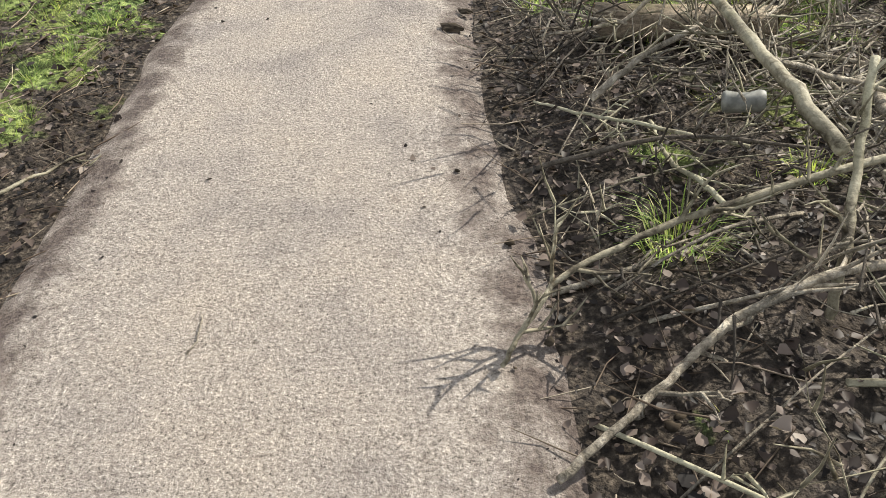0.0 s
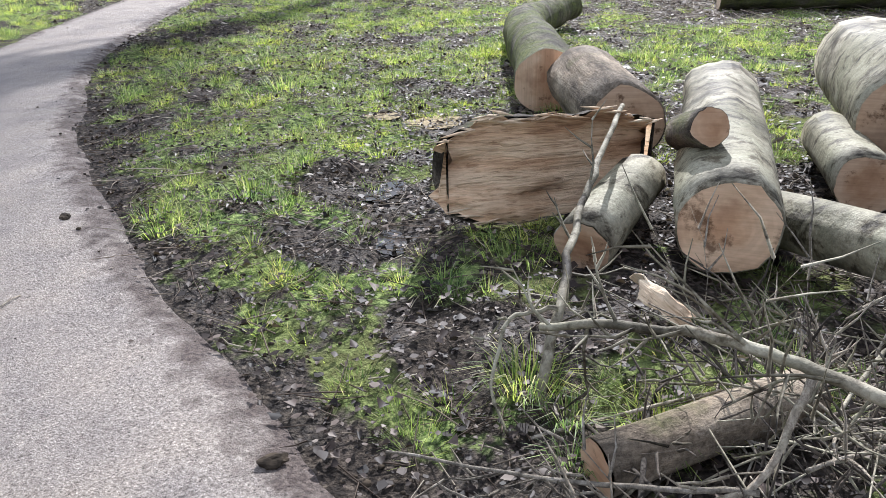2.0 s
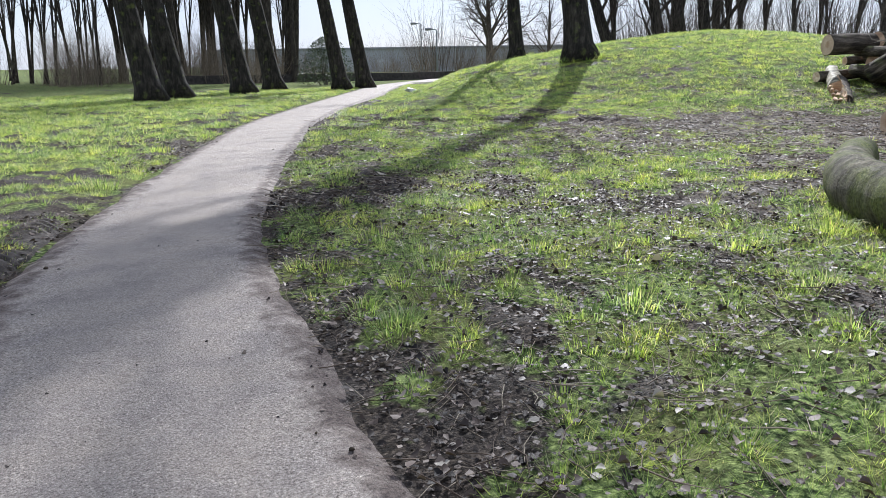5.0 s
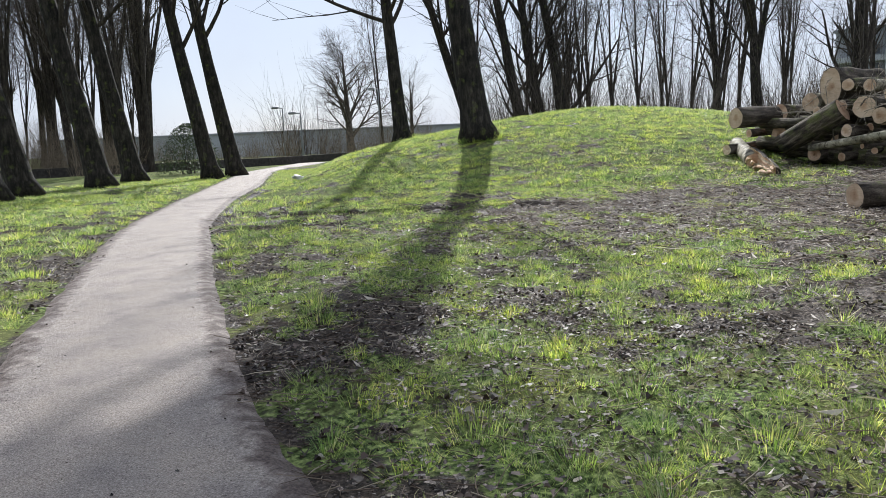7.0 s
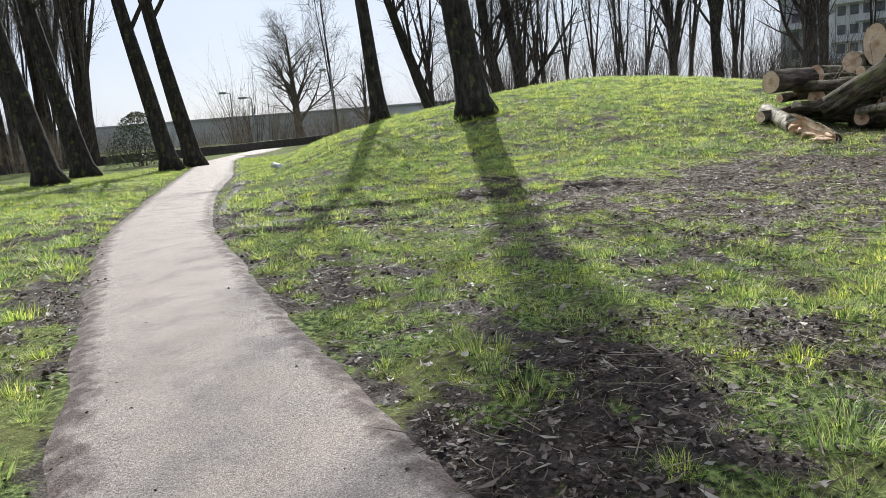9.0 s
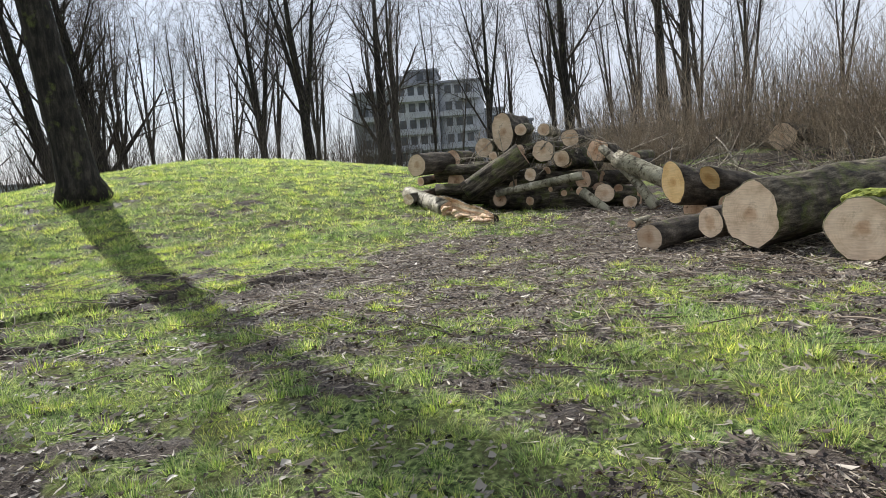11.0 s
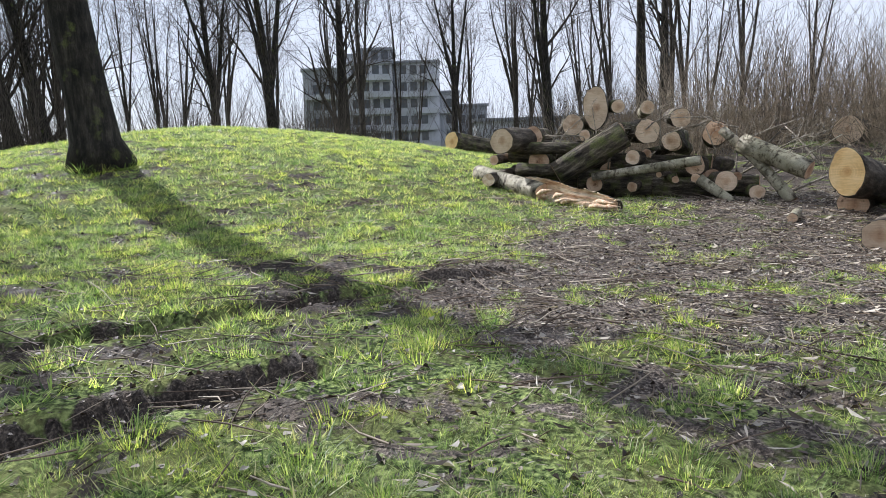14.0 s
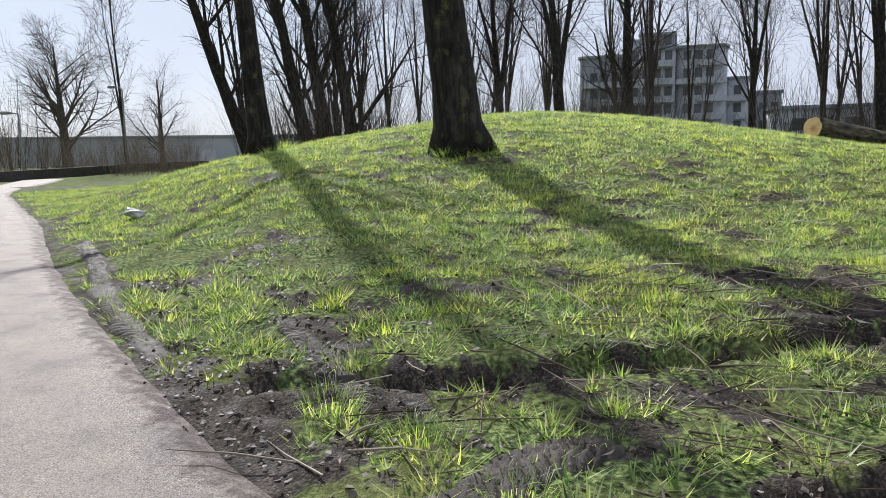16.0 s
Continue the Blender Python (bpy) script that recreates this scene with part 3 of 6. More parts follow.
def log(face, back, r, label, bark=None, cut=None, group="", taper=0.9, bend=0.0, tilt=(0, 0), sides=28, lump=0.13, stubs=(), back_r=None, thick=1.0):
    """A felled log from its sawn face to its back end; tilt slants the sawn face."""
    face, back = Vector(face), Vector(back)
    axis = face - back
    length = axis.length
    m = Matrix.Translation(face) @ axis.to_track_quat("Z", "Y").to_matrix().to_4x4()
    top = thing("log", m, label, "log", group)
    rings = max(5, int(length / 0.22))
    r2 = back_r or r * taper
    seed = face.x * 3.1 + face.y * 1.7
    verts, faces, front, rear = [], [], [], []
    for i in range(rings):
        u = i / (rings - 1)
        z = -length * u
        rr = r + (r2 - r) * u
        cx, cy = bend * math.sin(math.pi * u), 0.4 * bend * math.sin(math.pi * u)
        for k in range(sides):
            w = 2 * math.pi * k / sides
            d = Vector((math.cos(w), math.sin(w), 0))
            f = 1 + lump * (noise.noise(Vector((d.x * 1.3, d.y * 1.3, z * 0.7 + seed))) + 0.45 * noise.noise(Vector((d.x * 3.6, d.y * 3.6, z * 2.2 + seed))))
            f += 0.35 * lump * noise.noise(Vector((d.x * 9, d.y * 9, z * 3 + seed)))
            p = Vector((d.x * rr * f + cx, d.y * rr * f * thick + cy, z))
            if i == 0:
                p.z += tilt[0] * p.x + tilt[1] * p.y
            verts.append(p)
            if i == 0:
                front.append(p.copy())
            if i == rings - 1:
                rear.append(p.copy())
    for i in range(rings - 1):
        for k in range(sides):
            k2 = (k + 1) % sides
            faces.append((i * sides + k, (i + 1) * sides + k, (i + 1) * sides + k2, i * sides + k2))
    for ring, base, flip in ((front, 0, False), (rear, (rings - 1) * sides, True)):
        mid = sum(ring, Vector()) / sides
        first_new = len(verts)
        verts.extend(mid + (p - mid) * 0.945 for p in ring)
        for k in range(sides):
            k2 = (k + 1) % sides
            quad = (base + k, base + k2, first_new + k2, first_new + k)
            faces.append(quad[::-1] if flip else quad)
    for (p0, p1, sr) in stubs:
        tube(verts, faces, [Vector(p0), (Vector(p0) + Vector(p1)) / 2, Vector(p1)], [sr * 1.2, sr, sr * 0.95], 10, True, 0.1)
    part("bark", mesh_of("bark", verts, faces, bark or M_BARK_LOG), top)
    cm = sum(front, Vector()) / len(front)
    fr = [p - cm for p in front]
    part("cut_face", cut_disc("cut_face", fr, 0.96, cut or M_CUT), top, "", Matrix.Translation(cm + Vector((0, 0, 0.006))))
    cb = sum(rear, Vector()) / len(rear)
    rb = [Vector((p.x - cb.x, -(p.y - cb.y), 0)) for p in rear]
    part("cut_face", cut_disc("cut_face", rb, 0.955, cut or M_CUT), top, "", Matrix.Translation(cb - Vector((0, 0, 0.006))) @ Matrix.Rotation(math.pi, 4, "X"))
    # the rim between bark and wood
    return top


# ---- trees ----
def grow(verts, faces, start, direction, length, radius, depth, rng, spread, sides, up, kid_counts=(8, 7, 5), bendy=0.11, thin=0.006):
    n = min(max(3, int(length / 0.6)), 8) if depth > 1 else 2 + (depth > 0)
    p, d = Vector(start), Vector(direction).normalized()
    pts, rad = [p.copy()], [radius]
    for i in range(n):
        d = (d + Vector((rng.uniform(-1, 1), rng.uniform(-1, 1), rng.uniform(-0.6, 1) + up)) * bendy).normalized()
        p = p + d * (length / n)
        pts.append(p.copy())
        rad.append(radius * (1 - 0.75 * (i + 1) / n))
    tube(verts, faces, pts, rad, sides if depth > 1 else 3, False)
    if depth == 0:
        return
    kids = kid_counts[3 - depth]
    for k in range(kids):
        u = 0.25 + 0.75 * (k + rng.random()) / kids
        i = min(n - 1, int(u * n))
        q = pts[i].lerp(pts[i + 1], u * n - i)
        base_dir = (pts[i + 1] - pts[i]).normalized()
        side = base_dir.cross(Vector((rng.uniform(-1, 1), rng.uniform(-1, 1), rng.uniform(-1, 1)))).normalized()
        nd = (base_dir * 0.75 + side * spread).normalized()
        grow(verts, faces, q, nd, length * rng.uniform(0.38, 0.62), max(rad[i] * 0.5, thin), depth - 1, rng, spread, max(3, sides - 2), up, kid_counts, bendy, thin)


def tree(name, x, y, height, radius, lean, seed, label, category="tree", fork=0.0, first=0.3, limbs=13, depth=2, spread=0.75, bark=None, z=None, group="", limb_len=0.3, up=0.35, sides=12, twig=None, rise=1.0, kid_counts=(8, 7, 5), leaders=(), boughs=(), thin=0.006):
    """A bare tree: tapered trunk with root flare, limbs, branches and twigs."""
    rng = random.Random(seed)
    zz = gz(x, y) - 0.05 if z is None else z
    top = thing(name, pose(x, y, zz), label, category, group)
    bark = bark or M_BARK_DARK
    twig = twig or M_BARK_FAR
    tv, tf, cv, cf = [], [], [], []
    n = 16
    stems = [(Vector((lean[0], lean[1], 0)), height, radius, 0.0)]
    if fork:
        stems.append((Vector((lean[0] - 0.22, lean[1] + 0.1, 0)), height * 0.8, radius * 0.55, fork))
    for lx, ly, base, share in leaders:
        stems.append((Vector((lx, ly, 0)), height * (0.96 - 0.02 * base / 4), radius * share, base))
    for at, way, length, r in boughs:
        grow(cv, cf, Vector((lean[0] * at, lean[1] * at, at)), Vector(way), length, r, 2, rng, 0.7, 7, 0.1, kid_counts, thin=thin)
    for sl, h, r, base in stems:
        pts, rad = [], []
        for i in range(n + 1):
            u = (i / n) ** 1.25
            wob = 0.02 * h * u
            px = sl.x * h * u + wob * noise.noise((seed, u * 2.5, 0)) + (lean[0] * base if base else 0)
            py = sl.y * h * u + wob * noise.noise((seed, u * 2.5, 7)) + (lean[1] * base if base else 0)
            pts.append(Vector((px, py, base + (h - base) * u)))
            flare = 1 + 0.55 * math.exp(-u * h / 0.35) if not base else 1
            rad.append(max(0.02, r * (1 - 0.88 * u ** 0.9) * flare))
        tube(tv, tf, pts, rad, sides, True, 0.09, seed)
        for k in range(limbs):
            u = first + (0.97 - first) * (k + rng.random()) / limbs
            i = min(n - 1, int(u ** 0.8 * n))
            q = pts[i].lerp(pts[i + 1], rng.random())
            w = rng.uniform(0, 2 * math.pi)
            d = Vector((math.cos(w) * spread, math.sin(w) * spread, rng.uniform(0.6, 1.5) * rise))
            grow(cv, cf, q, d, h * limb_len * rng.uniform(0.5, 1.35) * (1.1 - 0.55 * u), max(0.02, rad[i] * rng.uniform(0.28, 0.45)), depth, rng, 0.7, 5, up, kid_counts, thin=thin)
    part("trunk", mesh_of("trunk", tv, tf, bark), top)
    part("crown", mesh_of("crown", cv, cf, twig), top, "bare branches and twigs")
    return top


# ---- setting: ground and path ----
def axis_lines(a, b, step, lo, hi):
    mid = list(np.arange(a, b, step))
    out, s, v = [], step, a
    while v > lo:
        s *= 1.22
        v -= s
        out.append(max(v, lo))
    left = out[::-1]
    s, v, right = step, mid[-1], []
    while v < hi:
        s *= 1.22
        v += s
        right.append(min(v, hi))
    return np.array(left + mid + right)


def build_ground():
    xs, ys = axis_lines(-3.5, 26, 0.095, -1500, 1500), axis_lines(-1.5, 32, 0.095, -1500, 1500)
    X, Y = np.meshgrid(xs, ys)
    x, y = X.ravel(), Y.ravel()
    far = smooth(60, 140, np.hypot(x, y))
    z = ground_z(x, y) * (1 - far) - 0.2 * far
    nx, ny = len(xs), len(ys)
    i, j = np.meshgrid(np.arange(nx - 1), np.arange(ny - 1))
    a = (j * nx + i).ravel()
    quads = np.stack([a, a + 1, a + nx + 1, a + nx], 1)
    me = bpy.data.meshes.new("ground")
    me.vertices.add(len(x))
    me.vertices.foreach_set("co", np.stack([x, y, z], 1).ravel())
    me.loops.add(quads.size)
    me.loops.foreach_set("vertex_index", quads.ravel())
    me.polygons.add(len(quads))
    me.polygons.foreach_set("loop_start", np.arange(0, quads.size, 4))
    me.polygons.foreach_set("use_smooth", np.ones(len(quads), bool))
    me.update(calc_edges=True)
    me.attributes.new("cover", "FLOAT", "POINT").data.foreach_set("value", cover(x, y).astype(np.float32))
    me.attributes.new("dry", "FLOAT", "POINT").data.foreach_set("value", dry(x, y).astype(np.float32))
    me.materials.append(M_GROUND)
    return tagged(new("ground", me), "park ground of turf, trodden mud and leaf litter", "ground", kind="structure")


def build_path():
    def dense(pts):
        out = []
        for (ax, ay), (bx, by) in zip(pts[:-1], pts[1:]):
            for k in range(40):
                out.append((ax + (bx - ax) * k / 40, ay + (by - ay) * k / 40))
        out.append(pts[-1])
        a = np.array(out)
        for _ in range(60):
            a[1:-1] = (a[:-2] + 2 * a[1:-1] + a[2:]) / 4
        return a
    R, L = dense(EDGE_R), dense(EDGE_L)
    keep = R[:, 1] > -20
    R, L = R[keep], L[keep]
    cols = 15
    verts, faces, dirt = [], [], []
    for i in range(len(R)):
        wr = 0.16 * (fbm(np.array([R[i, 1] * 2.2]), np.array([0.5]), 51, 4)[0] - 0.5)
        wl = 0.16 * (fbm(np.array([L[i, 1] * 2.2]), np.array([9.5]), 52, 4)[0] - 0.5)
        for c in range(cols):
            u = c / (cols - 1)
            p = L[i] * (1 - u) + R[i] * u
            p = p + (R[i] - L[i]) * (wr * u ** 6 - wl * (1 - u) ** 6) / 1.6
            bz = float(base_z(np.array([p[0]]), np.array([p[1]]))[0])
            e = min(u, 1 - u)
            verts.append((p[0], p[1], bz + 0.012 * (1 - (2 * u - 1) ** 2) - (0.04 if c in (0, cols - 1) else 0)))
            dirt.append(min(1.0, max(0.0, 1 - e / 0.24) * 1.7))
    for i in range(len(R) - 1):
        for c in range(cols - 1):
            a = i * cols + c
            faces.append((a, a + 1, a + cols + 1, a + cols))
    me = mesh_of("path", verts, faces, M_PATH)
    me.attributes.new("dirt", "FLOAT", "POINT").data.foreach_set("value", np.array(dirt, np.float32))
    return tagged(new("path", me), "pale gritted asphalt footpath with muddy edges", "path", kind="structure")


build_ground()
build_path()


# ---- felled logs near the path ----
NEAR = "felled logs by the path"
log((2.14, 3.71, 0.29), (4.2, 4.95, 0.36), 0.215, "thick smooth grey log with a rotting brown sawn end", M_BARK_PALE, M_CUT_PINK, NEAR, 1.12)
log((2.45, 4.02, 0.6), (2.8, 4.35, 0.45), 0.085, "short stub with an orange sawn end on a grey log", M_BARK_LOG, M_CUT_PINK, NEAR, 1.15)
log((1.82, 4.2, 0.15), (2.45, 4.35, 0.3), 0.135, "short pale log with a rotten end on the mud", M_BARK_PALE, M_CUT_PINK, NEAR)
log((2.2, 2.64, 0.36), (2.62, 3.8, 0.2), 0.135, "slim smooth log with an orange sawn end", M_BARK_PALE, M_CUT_PINK, NEAR)
log((2.2, 2.95, 0.13), (3.5, 2.6, 0.14), 0.12, "thin grey log half buried in litter", M_BARK_PALE, M_CUT_PINK, NEAR)
log((4.04, 3.61, 0.42), (5.9, 4.7, 0.42), 0.37, "thick log with a broad tan sawn face", M_BARK_PALE, M_CUT_PINK, NEAR)
log((3.61, 3.13, 0.42), (5.3, 3.8, 0.42), 0.34, "thick log with a pale tan sawn face", M_BARK_PALE, M_CUT_PINK, NEAR)
log((3.32, 3.62, 0.22), (4.2, 4.2, 0.22), 0.16, "small log wedged between thick ones", M_BARK_PALE, M_CUT_PINK, NEAR)
log((4.25, 6.15, 0.28), (3.3, 5.05, 0.27), 0.28, "brown furrowed log butting a mossy one", M_BARK_BROWN, M_CUT_PINK, NEAR)
log((0.77, 3.3, 0.085), (1.5, 3.06, 0.12), 0.085, "brown log half hidden by brushwood", M_BARK_BROWN, M_CUT_PINK, NEAR)


def bent_log(pts, radii, label, bark, cut, group):
    """A crooked felled stem: smooth curve through pts, sawn at one end, hollow and dark at the other."""
    pts = [Vector(p) for p in pts]
    org = pts[0].copy()
    line, rad = [], []
    for i in range(len(pts) - 1):
        for k in range(6):
            line.append(pts[i].lerp(pts[i + 1], k / 6) - org)
            rad.append(radii[i] + (radii[i + 1] - radii[i]) * k / 6)
    line.append(pts[-1] - org)
    rad.append(radii[-1])
    for _ in range(4):
        line = [line[0]] + [(line[i - 1] + 2 * line[i] + line[i + 1]) / 4 for i in range(1, len(line) - 1)] + [line[-1]]
    top = thing("log", Matrix.Translation(org), label, "log", group)
    v, f = [], []
    sides = 26
    tube(v, f, line, rad, sides, False, 0.16, 3.0)
    part("bark", mesh_of("bark", v, f, bark), top)
    first, last = [Vector(p) for p in v[:sides]], [Vector(p) for p in v[(len(line) - 1) * sides:len(line) * sides]]
    for ring, name, mat, sink in ((first, "cut_face", cut, 0.0), (last, "hollow", M_CLOD, 0.16)):
        mid = sum(ring, Vector()) / sides
        axis = (line[-1] - line[-2]).normalized() if sink else (line[1] - line[0]).normalized()
        dv, df = list(ring), []
        for q, (fr, deep) in enumerate(((0.75, 0.0), (0.62, sink), (0.3, sink * 1.3))):
            dv += [mid + (p - mid) * fr - axis * deep for p in ring]
            for k in range(sides):
                k2 = (k + 1) % sides
                df.append((q * sides + k, q * sides + k2, (q + 1) * sides + k2, (q + 1) * sides + k))
        df.append(tuple(3 * sides + k for k in range(sides)))
        part(name, mesh_of(name, dv, df, mat), top, "" if not sink else "dark hollow end")
    return top


bent_log([(4.1, 6.4, 0.27), (5.3, 7.6, 0.26), (6.15, 8.55, 0.25), (6.75, 9.1, 0.25), (7.4, 9.42, 0.27), (8.35, 9.7, 0.34)], [0.27, 0.27, 0.26, 0.25, 0.22, 0.19], "long crooked mossy green log lying on the grass", M_BARK_MOSS, M_CUT_PINK, NEAR)


def split_log(a, b, r, label, mat_face, group="", taper=0.0):
    """A log cloven lengthwise: flat torn face on one side, bark on the round back."""
    a, b = Vector(a), Vector(b)
    ax = (b - a).normalized()
    upv = Vector((0, 0, 1))
    out = ax.cross(upv).normalized()
    L = (b - a).length
    top = thing("split_log", Matrix.Translation(a), label, "log", group)
    n, k = 22, 12
    bv, bf, fv, ff = [], [], [], []
    for i in range(n):
        u = i / (n - 1)
        c = ax * (L * u)
        rr = r * (1 + 0.16 * noise.noise((u * 5, a.x, 1)) - 0.25 * max(0, abs(u - 0.5) - 0.38) * 6) * (1 - taper * u)
        for j in range(k + 1):
            w = -math.pi / 2 + math.pi * j / k
            bv.append(c - out * math.cos(w) * rr * 0.9 + upv * (math.sin(w) * rr * (1 + 0.1 * noise.noise((u * 14, j, 3)))) + ax * 0.02 * noise.noise((j * 0.5, u * 3, a.y)))
        for j in range(k + 1):
            v = -1 + 2 * j / k
            depth = 0.07 * noise.noise((u * 2.2, v * 4, a.x)) + 0.03 * noise.noise((u * 5, v * 16, 2)) - 0.06 * (1 - v * v)
            fv.append(c + out * depth + upv * (v * rr * (0.985 + 0.16 * noise.noise((u * 6, 1 if v > 0 else 9, a.x)) + 0.08 * noise.noise((u * 19, 1 if v > 0 else 9, a.x)))) + ax * ((0.1 * noise.noise((v * 2.2, 2.5, a.y)) + 0.07 * noise.noise((v * 7, 4.5, a.y))) * (abs(2 * u - 1) ** 3)))
    for vs, fs in ((bv, bf), (fv, ff)):
        for i in range(n - 1):
            for j in range(k):
                q = i * (k + 1) + j
                fs.append((q, q + 1, q + k + 2, q + k + 1))
        fs.append(tuple(range(k + 1)))
        fs.append(tuple((n - 1) * (k + 1) + j for j in reversed(range(k + 1))))
    turn = ax.to_track_quat("Z", "Y").to_matrix().to_4x4()
    top.matrix_basis = Matrix.Translation(a) @ turn
    back = turn.inverted()
    bv, fv = [back @ p for p in bv], [back @ p for p in fv]
    part("bark", mesh_of("bark", bv, bf, M_BARK_LOG), top)
    part("split_face", mesh_of("split_face", fv, ff, mat_face), top, "torn tan inner wood")
    rng = random.Random(int(a.x * 100))
    sv, sf = [], []
    for i in range(60):
        u = rng.random()
        edge = fv[min(n - 1, int(u * n)) * (k + 1) + (k if i % 4 else 0)]
        L2 = rng.uniform(0.05, 0.26) * (0.4 + r)
        along = Vector((rng.uniform(-0.12, 0.12), rng.uniform(-0.12, 0.12), rng.choice((-1, 1)))).normalized()
        lift = Vector((rng.uniform(-0.012, 0.012), rng.uniform(-0.012, 0.012), 0))
        tube(sv, sf, [edge - along * L2 * 0.5, edge + lift, edge + along * L2 * 0.5 + lift * 2], [0.002, rng.uniform(0.004, 0.009), 0.001], 5, True, 0.3, i)
    tagged(part("torn_fibre", mesh_of("torn_fibre", sv, sf, M_SAPWOOD), top, "pale torn sapwood along the edges"), kind="stuff")
    return top


split_log((1.62, 4.85, 0.36), (2.75, 4.5, 0.29), 0.25, "cloven half log with torn tan inner wood", M_SPLIT, NEAR)


def chunk(x, y, z, s, mat, label, name="wood_chunk", category="wood", rot=0.0, stretch=(1, 1, 1), tilt=(8, 12)):
    bm = bmesh.new()
    bmesh.ops.create_icosphere(bm, subdivisions=3, radius=s)
    for v in bm.verts:
        f = 1 + 0.45 * noise.noise(v.co * (1.6 / s) + Vector((x, y, 0))) + 0.15 * noise.noise(v.co * (5 / s))
        v.co = Vector((v.co.x * stretch[0], v.co.y * stretch[1], v.co.z * stretch[2])) * f
    me = bpy.data.meshes.new(name)
    bm.to_mesh(me)
    bm.free()
    me.materials.append(mat)
    ob = tagged(new(name, me), label, category)
    ob.matrix_basis = pose(x, y, z, *tilt, rot)
    return ob


def wood_flake(centre, axis, length, width, label):
    """A torn plate of sapwood, curved across the grain, with jagged ends and real thickness."""
    axis = Vector(axis).normalized()
    m = Matrix.Translation(centre) @ axis.to_track_quat("Z", "Y").to_matrix().to_4x4()
    n, k = 9, 8
    verts, faces = [], []
    for skin in (0, 1):
        for i in range(n):
            for j in range(k + 1):
                v = -1 + 2 * j / k
                u = -1 + 2 * i / (n - 1)
                jag = 0.32 * noise.noise((v * 3.1, 7 if u > 0 else 2, 1)) + 0.14 * noise.noise((v * 9, 7 if u > 0 else 2, 4))
                z = u * length / 2 * (1 + jag)
                x = v * width / 2 * (1 + 0.25 * noise.noise((u * 2, 1 if v > 0 else 6, 2)))
                y = -0.35 * width * (v * v) + 0.02 * noise.noise((u * 2, v * 2, 8)) - skin * (0.016 + 0.008 * noise.noise((u * 4, v * 4, 3))) * (1 - 0.7 * max(abs(u), abs(v)) ** 4)
                verts.append((x, y, z))
    size = n * (k + 1)
    for i in range(n - 1):
        for j in range(k):
            q = i * (k + 1) + j
            faces.append((q, q + 1, q + k + 2, q + k + 1))
            faces.append((size + q + k + 1, size + q + k + 2, size + q + 1, size + q))
    rim = [j for j in range(k + 1)] + [i * (k + 1) + k for i in range(1, n)] + [(n - 1) * (k + 1) + j for j in range(k - 1, -1, -1)] + [i * (k + 1) for i in range(n - 2, 0, -1)]
    for a, b in zip(rim, rim[1:] + rim[:1]):
        faces.append((b, a, size + a, size + b))
    ob = new("wood_flake", mesh_of("wood_flake", verts, faces, M_SAPWOOD, False))
    ob.matrix_basis = m
    return tagged(ob, label, "wood")


wood_flake((1.66, 3.66, 0.17), (0.5, -0.5, -0.55), 0.26, 0.17, "pale torn flake of wood standing in the litter")
chunk(3.25, 6.8, gz(3.25, 6.8), 0.24, M_SAWDUST, "low heap of yellow sawdust on the grass", "sawdust_patch", "sawdust", stretch=(1.2, 0.75, 0.09), tilt=(0, 0))
chunk(3.0, 7.15, gz(3.0, 7.15), 0.14, M_SAWDUST, "small heap of yellow sawdust by a log", "sawdust_patch", "sawdust", stretch=(1, 0.8, 0.12), tilt=(0, 0))


def drink_can(x, y, z, rot):
    top = thing("drink_can", pose(x, y, z, 84, 0, rot) @ Matrix.Scale(1.2, 4), "crushed grey drink can lying on brushwood", "can")
    verts, faces = [], []
    prof = [(0.020, 0), (0.030, 0.004), (0.033, 0.012), (0.033, 0.05), (0.032, 0.075), (0.033, 0.1), (0.030, 0.112), (0.026, 0.118)]
    n = 20
    for r, h in prof:
        for k in range(n):
            w = 2 * math.pi * k / n
            dent = 1 - 0.28 * max(0, math.cos(w - 1)) * math.exp(-((h - 0.06) / 0.03) ** 2)
            verts.append((r * dent * math.cos(w), r * dent * math.sin(w), h))
    for i in range(len(prof) - 1):
        for k in range(n):
            k2 = (k + 1) % n
            faces.append((i * n + k, i * n + k2, (i + 1) * n + k2, (i + 1) * n + k))
    faces.append(tuple(reversed(range(n))))
    part("body", mesh_of("body", verts, faces, M_CAN), top)
    lv, lf = [], []
    for r, h in ((0.026, 0.118), (0.0235, 0.114), (0.0115, 0.114)):
        for k in range(n):
            w = 2 * math.pi * k / n
            lv.append((r * math.cos(w), r * math.sin(w), h))
    for i in range(2):
        for k in range(n):
            k2 = (k + 1) % n
            lf.append((i * n + k, i * n + k2, (i + 1) * n + k2, (i + 1) * n + k))
    part("lid", mesh_of("lid", lv, lf, M_CAN), top, "silver lid with an open mouth")


drink_can(1.0, 2.30, 0.19, 75)


